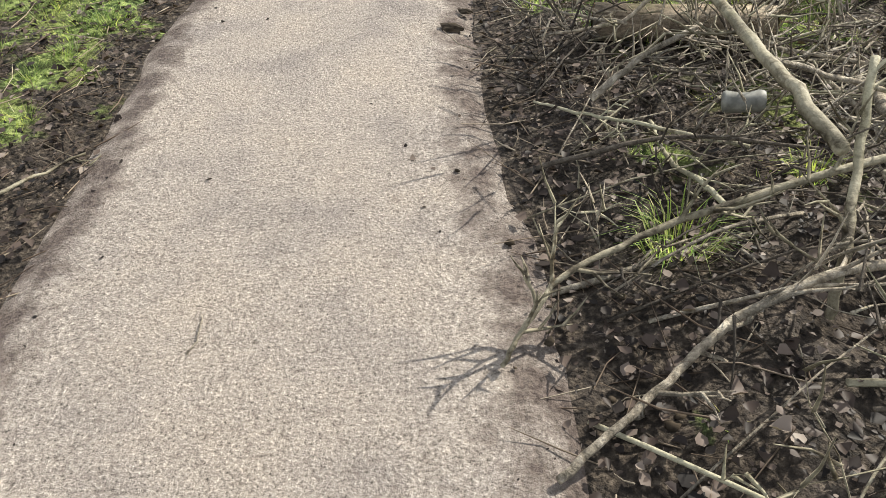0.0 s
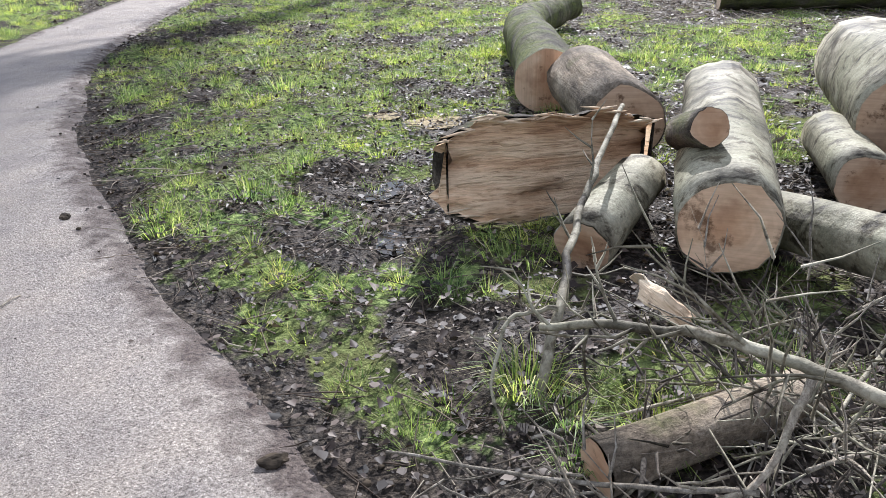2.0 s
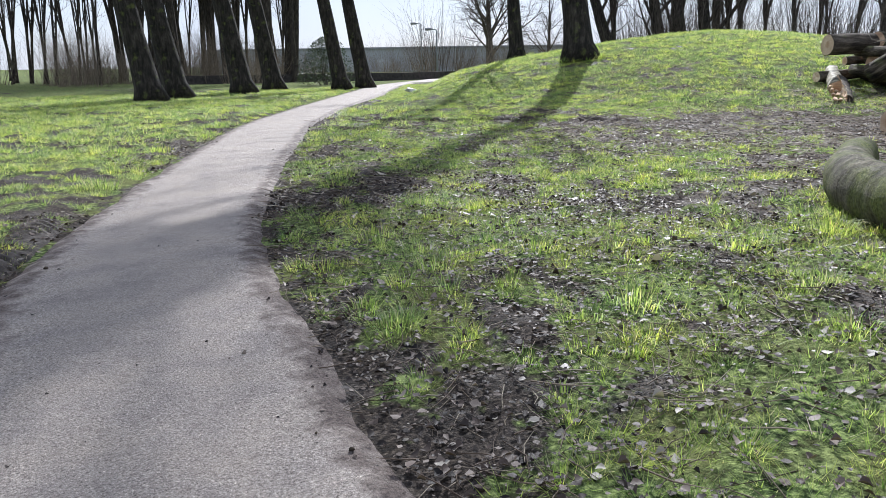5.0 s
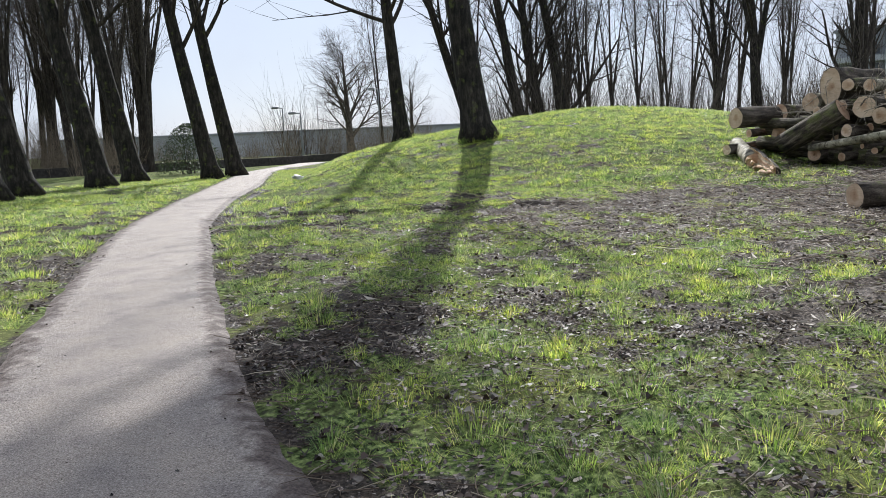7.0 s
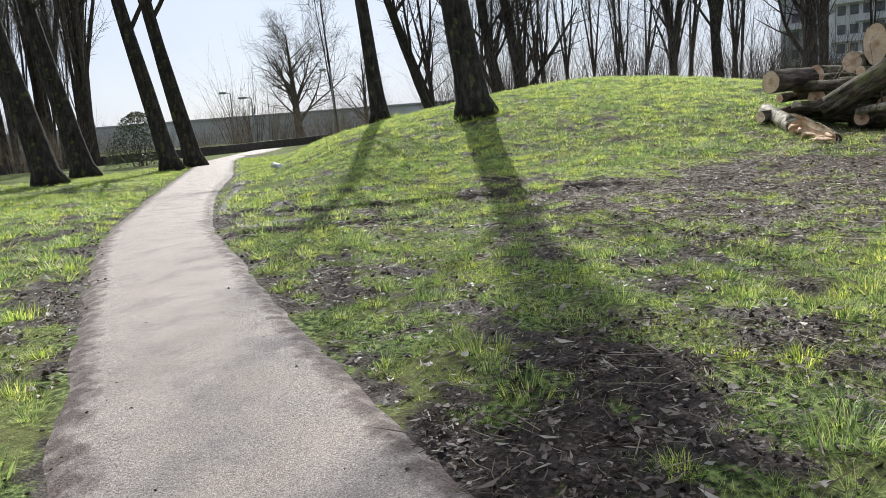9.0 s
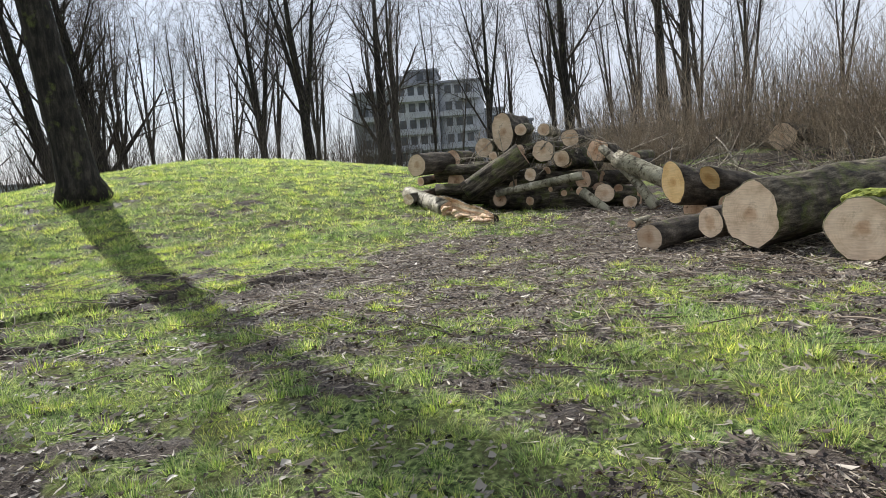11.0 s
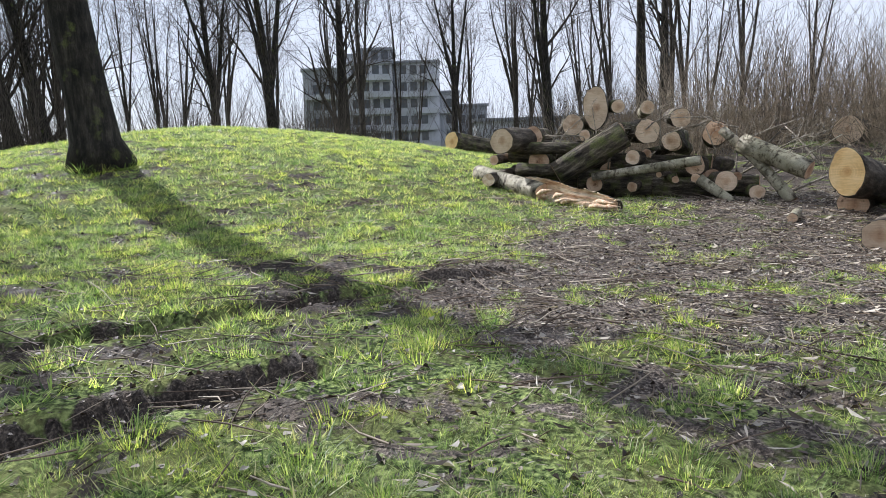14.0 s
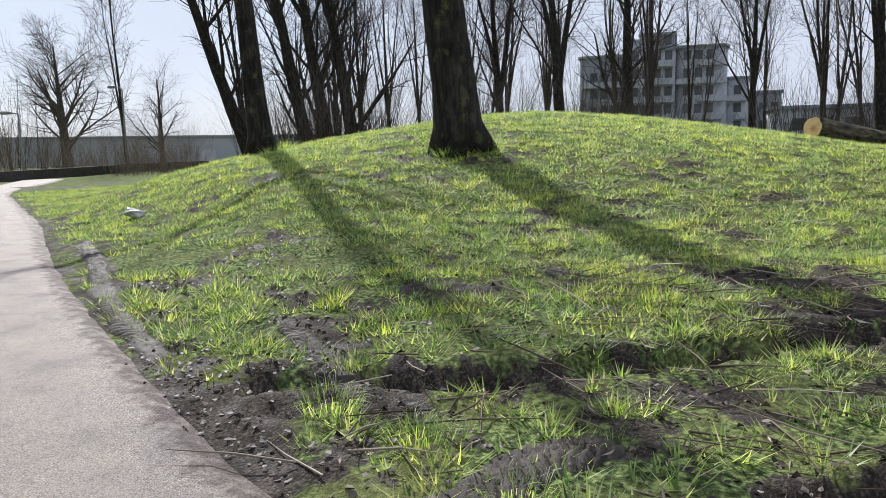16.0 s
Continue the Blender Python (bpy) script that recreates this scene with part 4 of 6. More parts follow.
# ---- brushwood ----
def branch(pts, r0, r1, label, seed, twigs=10, twig_len=0.3, mat=None, sub=6, group="cut brushwood", up=0.2, z0=None):
    """A cut branch with side twigs."""
    rng = random.Random(seed)
    pts = [Vector(p) for p in pts]
    org = pts[0].copy()
    line = []
    for a, b in zip(pts[:-1], pts[1:]):
        for k in range(sub):
            line.append(a.lerp(b, k / sub))
    line.append(pts[-1])
    for _ in range(2):
        line = [line[0]] + [(line[i - 1] + 2 * line[i] + line[i + 1]) / 4 for i in range(1, len(line) - 1)] + [line[-1]]
    rough_ = max(r0 * 0.9, 0.012)
    line = [p - org + Vector((noise.noise((i * 0.6, seed, 0)), noise.noise((i * 0.6, seed, 4)), noise.noise((i * 0.6, seed, 8)))) * rough_ for i, p in enumerate(line)]
    top = thing("branch", Matrix.Translation(org), label, "branch", group)
    v, f = [], []
    n = len(line)
    tube(v, f, line, [r0 + (r1 - r0) * i / (n - 1) for i in range(n)], 8, True, 0.12, seed)
    part("stem", mesh_of("stem", v, f, mat or M_BARK_STICK), top)
    if twigs:
        v, f = [], []
        for k in range(twigs):
            i = int((0.15 + 0.85 * rng.random()) * (n - 1))
            d = (line[min(i + 1, n - 1)] - line[max(i - 1, 0)]).normalized()
            s = d.cross(Vector((rng.uniform(-1, 1), rng.uniform(-1, 1), rng.uniform(-1, 1)))).normalized()
            grow(v, f, line[i], d * 0.6 + s * 0.8, twig_len * rng.uniform(0.5, 1.3), max(r1 * 0.6, 0.0026), 1, rng, 0.7, 4, up, (0, 0, 3), 0.32)
        tagged(part("twig_spray", mesh_of("twig_spray", v, f, mat or M_BARK_STICK), top), kind="stuff")
    return top


branch([(1.0, 1.55, 0.46), (0.97, 1.92, 0.5), (0.97, 2.44, 0.51), (1.01, 2.89, 0.48), (0.98, 3.11, 0.49), (0.89, 3.36, 0.46), (0.86, 3.6, 0.36)], 0.021, 0.012, "long bare pale grey branch on the brushwood", 1, 12, 0.3, M_BARK_PALE)
branch([(1.01, 2.89, 0.48), (0.8, 2.88, 0.25), (0.5, 3.2, 0.08)], 0.012, 0.005, "grey side branch arching over the mud", 2, 9, 0.3)
branch([(0.93, 3.66, 0.02), (1.11, 3.74, 0.28), (1.67, 4.12, 0.36), (2.01, 4.28, 0.5), (2.62, 4.62, 0.58)], 0.019, 0.013, "pale stick lying up against the split log", 3, 4, 0.22, M_BARK_PALE)
branch([(1.11, 3.74, 0.28), (0.98, 3.85, 0.26), (0.8, 3.75, 0.1), (0.74, 3.6, 0.03)], 0.009, 0.004, "thin curved pale twig on mud", 4, 3, 0.15, M_BARK_PALE)
branch([(0.13, 1.31, 0.03), (0.2, 1.4, 0.08), (0.3, 1.5, 0.15), (0.57, 1.61, 0.2), (1.09, 1.69, 0.3), (1.6, 1.75, 0.35)], 0.007, 0.013, "long pale stick reaching over the path's edge", 5, 10, 0.2, M_BARK_PALE)
branch([(0.22, 0.97, 0.02), (0.42, 1.12, 0.04), (0.62, 1.27, 0.08), (0.72, 1.33, 0.12), (0.97, 1.39, 0.2), (1.5, 1.35, 0.3)], 0.011, 0.014, "grey stick lying across mud", 6, 8, 0.25)
branch([(1.0, 1.38, 0.05), (1.02, 1.43, 0.22), (1.13, 1.67, 0.35), (1.2, 1.85, 0.55)], 0.015, 0.012, "pale upright stick in the brushwood", 7, 5, 0.25, M_BARK_PALE)
branch([(0.8, 2.88, 0.25), (0.6, 3.25, 0.16), (0.39, 3.75, 0.08)], 0.008, 0.004, "long thin brown shoot reaching to the path", 10, 5, 0.2)
branch([(1.56, 2.45, 0.15), (1.5, 2.22, 0.2), (1.46, 1.97, 0.22), (1.4, 1.6, 0.2)], 0.022, 0.016, "thick grey branch lying in the brushwood", 11, 6, 0.3)
branch([(0.4, 2.66, 0.05), (0.53, 2.48, 0.09), (0.68, 2.34, 0.12), (1.03, 2.08, 0.14)], 0.005, 0.008, "pale thin stick low over the mud", 12, 5, 0.2, M_BARK_PALE)
branch([(0.8, 2.43, 0.06), (0.77, 2.09, 0.1), (0.84, 1.96, 0.1), (0.88, 1.79, 0.1)], 0.007, 0.01, "pale bent stick low over the mud", 13, 6, 0.2, M_BARK_PALE)
branch([(0.98, 2.1, 0.46), (1.3, 2.25, 0.3), (1.9, 2.1, 0.12)], 0.013, 0.007, "grey forked branch on leaf litter", 8, 8, 0.35)
branch([(0.56, 2.37, 0.2), (0.74, 2.42, 0.33), (0.95, 2.47, 0.4)], 0.015, 0.009, "short dark stick leaning on a branch", 9, 4, 0.25)
rng = random.Random(77)
for k in range(100):
    x, y = rng.uniform(0.55, 3.0), rng.uniform(0.2, 3.4)
    if x + 0.45 * y > 3.3:
        x *= 0.55
        x = max(x, 0.55)
    w, L = rng.uniform(0, 6.28), rng.uniform(0.5, 1.5)
    dx, dy = math.cos(w) * L / 2, math.sin(w) * L / 2
    if x - abs(dx) < 0.25:
        x = abs(dx) + 0.3
    h = rng.uniform(0.02, 0.2)
    r = rng.choice((0.003, 0.0035, 0.004, 0.005, 0.007, 0.011))
    branch([(x - dx, y - dy, gz(x - dx, y - dy) + 0.01), (x, y, gz(x, y) + h), (x + dx, y + dy, gz(x + dx, y + dy) + h * rng.uniform(0.3, 1.6))], r, r * 0.5, "thin bare twiggy branch on leaf litter", 100 + k, rng.randint(2, 5), 0.34, rng.choice((M_BARK_STICK, M_BARK_PALE, M_BARK_PALE, M_BARK_TWIG)), 4)
branch([(-0.5, 5.42, 0.018), (-0.31, 5.52, 0.022), (-0.08, 5.7, 0.018)], 0.006, 0.003, "short bent twig on the path", 200, 0, group="twigs on the path")
branch([(-1.75, 2.1, 0.04), (-1.55, 2.3, 0.05), (-1.35, 2.55, 0.03)], 0.011, 0.005, "pale stick at the muddy path edge", 201, 3, 0.15, M_BARK_PALE, group="twigs on the path")
branch([(-0.72, 1.45, 0.015), (-0.7, 1.52, 0.018), (-0.71, 1.6, 0.015)], 0.003, 0.002, "small dark twig on the path", 202, 0, group="twigs on the path")

for cx, cy, cs in ((0.12, 3.53, 0.04), (0.17, 4.01, 0.03), (0.37, 6.58, 0.03), (0.2, 3.72, 0.025)):
    chunk(cx, cy, 0.012, cs, M_CLOD, "dark crumbly clod of mud on the path", "mud_clod", "mud", 40 * cy, (1.5, 0.9, 0.5), (0, 0))

# ---- big trunks in the yard ----
YARD = "big felled trunks in the yard"
log((13.29, 10.28, 0.58), (16.5, 5.5, 0.85), 0.48, "massive dark trunk with a wide sawn face", M_BARK_YARD, M_CUT, YARD, 1.05, sides=32)
log((11.95, 9.38, 0.43), (15.1, 4.9, 0.52), 0.49, "massive mossy trunk with a ringed sawn face", M_BARK_MOSS, M_CUT, YARD, sides=32, thick=0.82)
log((14.05, 10.62, 0.44), (15.4, 8.7, 0.45), 0.24, "medium log with a round sawn face", M_BARK_LOG, M_CUT, YARD)
log((14.3, 11.5, 0.24), (15.6, 10.2, 0.3), 0.23, "short log with a pale sawn face", M_BARK_LOG, M_CUT, YARD)
log((16.93, 10.44, 0.98), (18.8, 8.6, 0.6), 0.31, "dark log with a fresh yellow slanted cut", M_BARK_LOG, M_CUT_FRESH, YARD, tilt=(0.35, 0.3), thick=1.25)
log((16.14, 9.98, 1.05), (17.8, 8.4, 0.75), 0.2, "dark log with a fresh yellow slanted cut", M_BARK_LOG, M_CUT_FRESH, YARD, tilt=(0.15, 0.9))
log((17.8, 9.8, 0.35), (19.2, 8.6, 0.4), 0.27, "dark log at the foot of the stack", M_BARK_LOG, M_CUT_PINK, YARD)
log((16.9, 9.35, 0.45), (18.2, 8.2, 0.5), 0.28, "mossy log between the cut trunks", M_BARK_MOSS, M_CUT_PINK, YARD)
log((15.3, 10.6, 0.25), (16.6, 9.4, 0.3), 0.2, "dark log lying behind a short one", M_BARK_LOG, M_CUT_PINK, YARD)
log((17.2, 11.2, 0.22), (18.0, 10.7, 0.24), 0.09, "thin pale cut stick end", M_BARK_PALE, M_CUT, YARD)
log((27.6, 4.2, 1.8), (29.5, 2.6, 1.75), 0.45, "distant pale sawn trunk on the brushy bank", M_BARK_LOG, M_CUT, YARD)

# ---- the log pile ----
PILE = "stacked log pile"
DIRS = random.Random(5)


def stacked(x, y, z, r, length=2.4, mat=None, cut=None, label="sawn log in the pile", squash=1.0, **kw):
    w = radians(DIRS.uniform(-38, -2))
    dz = DIRS.uniform(-0.1, 0.06)
    log((x, y, z), (x + math.cos(w) * length, y + math.sin(w) * length, max(z + dz * length, gz(x + 2, y) + r)), r, label, mat or DIRS.choice((M_BARK_LOG, M_BARK_YARD, M_BARK_YARD)), cut or M_CUT, PILE, thick=squash, **kw)


stacked(21.91, 13.44, 2.42, 0.28, 2.6, M_BARK_LOG, label="upended oval sawn log on top of the pile", squash=1.75)
stacked(21.64, 12.99, 2.42, 0.155)
stacked(21.26, 12.44, 2.36, 0.155, 2.0, M_BARK_PALE)
stacked(21.03, 12.52, 1.83, 0.275)
stacked(20.78, 11.87, 2.1, 0.217)
stacked(20.67, 12.11, 1.62, 0.206)
stacked(22.03, 13.93, 2.05, 0.24, 2.4, M_BARK_PALE)
stacked(21.76, 13.72, 1.8, 0.136)
stacked(21.39, 13.05, 1.9, 0.143)
stacked(21.4, 15.66, 1.72, 0.28)
stacked(22.46, 14.81, 1.8, 0.26, 2.4, M_BARK_YARD, M_CUT_PINK)
stacked(22.73, 15.69, 1.3, 0.123)
stacked(20.95, 12.86, 1.28, 0.165)
stacked(19.77, 11.27, 0.76, 0.216)
stacked(21.23, 13.64, 0.72, 0.182, 2.4, None, M_CUT_PINK)
stacked(20.79, 12.92, 0.65, 0.114)
stacked(20.31, 12.14, 0.8, 0.075)
stacked(20.49, 12.43, 0.91, 0.065)
stacked(20.09, 11.79, 0.83, 0.097)
stacked(19.47, 10.77, 0.52, 0.16)
stacked(22.12, 14.72, 1.25, 0.25, 2.4, None, M_CUT_PINK)
stacked(20.3, 11.3, 1.75, 0.26, 2.0, M_BARK_LOG, M_CUT_PINK)
stacked(19.9, 10.6, 1.3, 0.2)
for k in range(13):
    u = (k + 0.5) / 13
    zz = DIRS.uniform(0.55, 1.55)
    stacked(22.3 - 3.0 * u + DIRS.uniform(0.4, 0.8), 15.3 - 5.0 * u, zz + 0.1, DIRS.uniform(0.1, 0.22), 2.6, None, M_CUT_PINK, "dim log deep in the pile")
log((21.15, 13.0, 1.8), (21.35, 14.45, 0.95), 0.3, "thick dark trunk slanting across the pile", M_BARK_YARD, M_CUT_PINK, PILE)
log((22.4, 15.25, 1.56), (21.5, 13.85, 1.52), 0.14, "dark log lying along the pile", M_BARK_YARD, M_CUT_PINK, PILE)
log((22.1, 15.2, 1.06), (21.4, 14.1, 1.04), 0.15, "dark log lying along the pile", M_BARK_YARD, M_CUT_PINK, PILE)
log((20.02, 11.7, 1.2), (21.1, 13.7, 0.88), 0.1, "pale thin log lying across the pile", M_BARK_PALE, M_CUT, PILE)
log((22.8, 16.05, gz(22.8, 16.05) + 0.14), (20.5, 14.9, gz(20.5, 14.9) + 0.16), 0.19, "pale mottled log on the grass at the pile's foot", M_BARK_PALE, M_CUT_PINK, PILE, 1.15)
split_log((21.0, 15.15, gz(21.0, 15.15) + 0.16), (18.5, 13.85, gz(18.5, 13.85) + 0.08), 0.33, "splintered pale trunk end at the pile's foot", M_TORN, PILE, 0.5)
rng = random.Random(9)
for k in range(9):
    sv, sf = [], []
    u = k / 8
    px, py = 20.6 - 1.9 * u + rng.uniform(-0.1, 0.1), 14.98 - 1.0 * u + rng.uniform(-0.08, 0.22)
    pz = gz(px, py) + rng.uniform(0.02, 0.22 - 0.14 * u)
    w, L = radians(207 + rng.uniform(-16, 16)), rng.uniform(0.35, 0.9)
    base = Vector((0, 0, 0))
    tip = Vector((math.cos(w) * L, math.sin(w) * L, rng.uniform(-0.03, 0.12)))
    tube(sv, sf, [base, tip * 0.35 + Vector((0, 0, 0.02)), tip * 0.75, tip], [0.03, 0.055, 0.03, 0.004], 5, True, 0.35, k)
    top = thing("splinter", Matrix.Translation((px, py, pz)), "long torn splinter of pale orange wood on a broken trunk", "splinter", "torn splinters")
    part("shard", mesh_of("shard", sv, sf, rng.choice((M_TORN, M_SAPWOOD))), top)
log((18.98, 10.3, 0.36), (20.1, 11.25, 1.8), 0.12, "pale bare limb leaning on the pile", M_BARK_PALE, M_CUT_PINK, PILE, 0.8, bend=0.08)
log((18.85, 10.05, 0.96), (19.85, 10.95, 1.5), 0.19, "pale log with an orange end leaning on the pile", M_BARK_PALE, M_CUT_PINK, PILE, 1.1)
log((19.55, 11.2, 0.32), (20.0, 11.75, 0.8), 0.09, "pale forked root end at the pile's foot", M_BARK_PALE, M_CUT, PILE, 1.3)
log((31.4, 16.25, gz(31.4, 16.25) + 0.3), (33.4, 13.9, gz(33.4, 13.9) + 0.3), 0.34, "dark log with a bright sawn end on the mound", M_BARK_YARD, M_CUT_FRESH, PILE)
log((21.6, 15.95, gz(21.6, 15.95) + 0.17), (23.6, 14.9, gz(23.6, 14.9) + 0.2), 0.15, "short log with a torn pale end at the pile's edge", M_BARK_LOG, M_SAPWOOD, PILE)
for k in range(9):
    u = (k % 5) / 5
    x, y = 22.9 - 2.2 * u + 0.3 * (k // 5), 15.2 - 3.6 * u
    r = 0.2 + 0.04 * (k % 3)
    zz = gz(x, y) + r + (0.0 if k < 5 else 0.42)
    log((x, y, zz), (x - 1.0, y - 1.9, max(gz(x - 1.0, y - 1.9) + r, zz - 0.1)), r, "dark log lying deep along the pile", M_BARK_YARD, M_CUT_PINK, PILE)
for k in range(14):
    x, y = 22 - 2.6 * k / 13, 14.6 - 4.4 * k / 13
    branch([(x + DIRS.uniform(0, 1), y, 1.3 + DIRS.uniform(-0.6, 0.6)), (x + DIRS.uniform(-0.2, 0.4), y + DIRS.uniform(-0.6, 0.6), 1.7 + DIRS.uniform(-0.4, 0.5)), (x - 0.1 + DIRS.uniform(0, 0.6), y + DIRS.uniform(-1, 1), 2.0 + DIRS.uniform(-0.5, 0.7))], 0.02, 0.008, "thin bare branch sticking out of the pile", 300 + k, 6, 0.5, M_BARK_STICK, 4)

# ---- trees ----
MOUND = "park trees on the mound"
tree("tree", 21.9, 24.6, 20, 0.52, (-0.10, 0.09), 11, "tall bare tree with dark furrowed trunk on the mound", group=MOUND, first=0.36, limbs=12, leaders=((-0.06, -0.01, 11.0, 0.62), (-0.05, 0.1, 11.0, 0.66), (-0.03, 0.05, 12.0, 0.55)), thin=0.012)
tree("tree", 26.55, 32.2, 18, 0.36, (-0.05, 0.05), 12, "tall bare tree with a dark trunk and low side limbs", group=MOUND, first=0.2, limbs=18, limb_len=0.34, boughs=((5.4, (-0.6, 0.8, 0.3), 6.5, 0.1),), thin=0.012)
ROW = "row of park trees beyond the path"
for k, (x, y, r) in enumerate(((10.75, 37.0, 0.5), (12.65, 39.0, 0.5), (17.1, 41.8, 0.52), (20.5, 44.9, 0.5), (23.0, 42.0, 0.42), (26.5, 44.7, 0.46))):
    tree("tree", x, y, 21, r, (-0.16, 0.06), 20 + k, "tall bare tree with a dark leaning trunk in a row", group=ROW, first=0.28, limbs=15)
CLUMP = "leaning trees behind the mound"
for k, (x, y, lx, ly) in enumerate(((70, 58.5, -0.16, 0.28), (70, 52.5, -0.09, 0.15), (72, 51.3, -0.08, 0.13), (73.5, 49.5, -0.07, 0.12))):
    tree("tree", x, y, 32, 0.72, (lx, ly), 30 + k, "thick bare leaning tree behind the mound", group=CLUMP, first=0.1, limbs=22, limb_len=0.3, thin=0.015)
FAR = "bare trees behind the mound"
tree("tree", 75, 30, 26, 0.6, (-0.02, 0.06), 40, "tall bare tree with a burl behind the mound", group=FAR, first=0.2, limbs=10, limb_len=0.4, thin=0.02, leaders=((0.04, -0.1, 7.0, 0.6), (-0.03, 0.13, 9.0, 0.5)))
tree("tree", 92, 39.4, 27, 0.6, (0.0, 0.05), 41, "slender bare tree far behind the mound", group=FAR, first=0.2, limbs=10, limb_len=0.4, thin=0.02, leaders=((0.04, -0.1, 7.0, 0.6), (-0.03, 0.13, 9.0, 0.5)))
tree("tree", 98, 25.8, 27, 0.95, (0.0, 0.0), 42, "broad bare tree with many limbs before the building", group=FAR, first=0.18, limbs=18, limb_len=0.36)
tree("tree", 94, 12.5, 25, 0.45, (0.0, 0.0), 43, "slender bare tree beside the building", group=FAR, first=0.2, limbs=10, limb_len=0.4, thin=0.02, leaders=((0.04, -0.1, 7.0, 0.6), (-0.03, 0.13, 9.0, 0.5)))
tree("tree", 69, 5.9, 24, 0.5, (0.01, 0.04), 44, "bare tree behind the log pile", group=FAR, first=0.2, fork=4.0)
tree("tree", 70, -2.4, 25, 0.62, (0.0, 0.02), 45, "straight dark trunk behind the log pile", group=FAR, first=0.4)
tree("tree", 71, -4.6, 25, 0.55, (0.0, 0.0), 46, "straight dark trunk with one low limb", group=FAR, first=0.22)
tree("tree", 38, -7.5, 16, 0.4, (0.05, -0.05), 47, "many-stemmed bare tree over the brush", group=FAR, first=0.1, fork=1.2, limbs=18)
tree("tree", 99, 108, 18, 0.85, (-0.03, 0.03), 48, "broad round-crowned bare tree by the road", group=FAR, first=0.14, kid_counts=(0, 10, 8), limbs=26, limb_len=0.55, depth=2, spread=1.1, up=0.15, bark=M_BARK_TWIG, twig=M_BARK_TWIG, thin=0.02)
tree("tree", 74, 72, 9.5, 0.35, (0.0, 0.0), 49, "small spreading bare tree by the road", group=FAR, first=0.1, limbs=18, limb_len=0.5, spread=0.9, bark=M_BARK_TWIG, twig=M_BARK_TWIG)

WOOD = "slender woodland trees"
kinds = []
for k in range(5):
    kinds.append(tree("tree", 88 + 3 * k, 44 + 5 * k, 20 + 1.5 * k, 0.22 + 0.05 * k, (0.02 * (k - 2), 0.02), 60 + k, "slender bare woodland tree", group=WOOD, first=0.25, kid_counts=(0, 5, 4), limbs=7, limb_len=0.38, sides=7, twig=M_BARK_TWIG, rise=1.35, spread=0.7, thin=0.02, bark=M_BARK_FAR, leaders=((0.07 + 0.02 * k, -0.05, 4.0 + k, 0.62), (-0.06, 0.08, 6.5 - 0.5 * k, 0.56))))
rng = random.Random(31)
for k in range(156):
    if k < 30:
        a, d = radians(rng.uniform(-14, 42)), rng.uniform(78, 125)
    elif k < 37:
        a, d = radians(rng.uniform(-46, -13)), rng.uniform(52, 85)
    elif k < 70:
        a, d = radians(rng.uniform(59, 73)), rng.uniform(52, 95)
    else:
        a, d = radians(rng.uniform(60, 102)), rng.uniform(54, 105)
    x, y = 4 + d * math.cos(a), 15 + d * math.sin(a)
    copy_thing(rng.choice(kinds[:2] if 30 <= k < 37 else kinds if k < 70 else kinds[:2]), pose(x, y, -0.3, rng.uniform(-6, 6), rng.uniform(-6, 6), rng.uniform(0, 360)) @ Matrix.Diagonal((0.62, 0.62, 0.85, 1) if k >= 70 else (0.9, 0.9, 1, 1)))


# ---- shrubs ----
def shrub(name, x, y, z, w, h, n, seed, label, mat, group, r=0.012, arch=0.0):
    rng = random.Random(seed)
    v, f = [], []
    for k in range(n):
        a, d = rng.uniform(0, 6.28), w * math.sqrt(rng.random())
        p = Vector((d * math.cos(a), d * math.sin(a), -0.15))
        out = Vector((math.cos(a), math.sin(a), 0)) * rng.uniform(0.0, 0.45) * (1 + 3 * arch) + Vector((rng.uniform(-0.2, 0.2), rng.uniform(-0.2, 0.2), 1))
        grow(v, f, p, out, h * rng.uniform(0.4, 1.15), r * rng.uniform(0.6, 1.8), 1, rng, 0.5 + 0.4 * arch, 3, 0.25 - 0.9 * arch, (0, 0, 3), 0.11 + 0.14 * arch)
    ob = new(name, mesh_of(name, v, f, mat))
    ob.matrix_basis = pose(x, y, z)
    return tagged(ob, label, "shrub", group, "stuff")


BRUSH = "thicket behind the log pile"
s_kinds = [shrub("thicket_shrub", 30 + k * 1.2, 8 - 4 * k, gz(30, 8 - 4 * k), 1.7, 2.7 + 0.8 * k, 70, 80 + k, "dense bare grey-brown thicket of upright stems", M_BARK_REED, BRUSH) for k in range(3)]
hedges = [shrub("hedge_shrub", 76 + 3 * k, 22 + 14 * k, -0.2, 3.2, 7.0 + 1.2 * k, 60, 90 + k, "tall bare brown hedge of tangled stems", M_BARK_TWIG, "hedge behind the mound", 0.03) for k in range(3)]
rng = random.Random(43)
for k in range(32):
    a, d = radians(rng.uniform(-16, 50)), rng.uniform(68, 92)
    copy_thing(rng.choice(hedges), pose(4 + d * math.cos(a), 15 + d * math.sin(a), -0.2, 0, 0, rng.uniform(0, 360)))
for k in range(4):
    a, d = radians(rng.uniform(-34, -20)), rng.uniform(34, 52)
    x, y = 5 + d * math.cos(a), 18 + d * math.sin(a)
    copy_thing(rng.choice(hedges), pose(x, y, gz(x, y), 0, 0, rng.uniform(0, 360)) @ Matrix.Diagonal((0.8, 0.8, 0.75, 1)))
rng = random.Random(41)
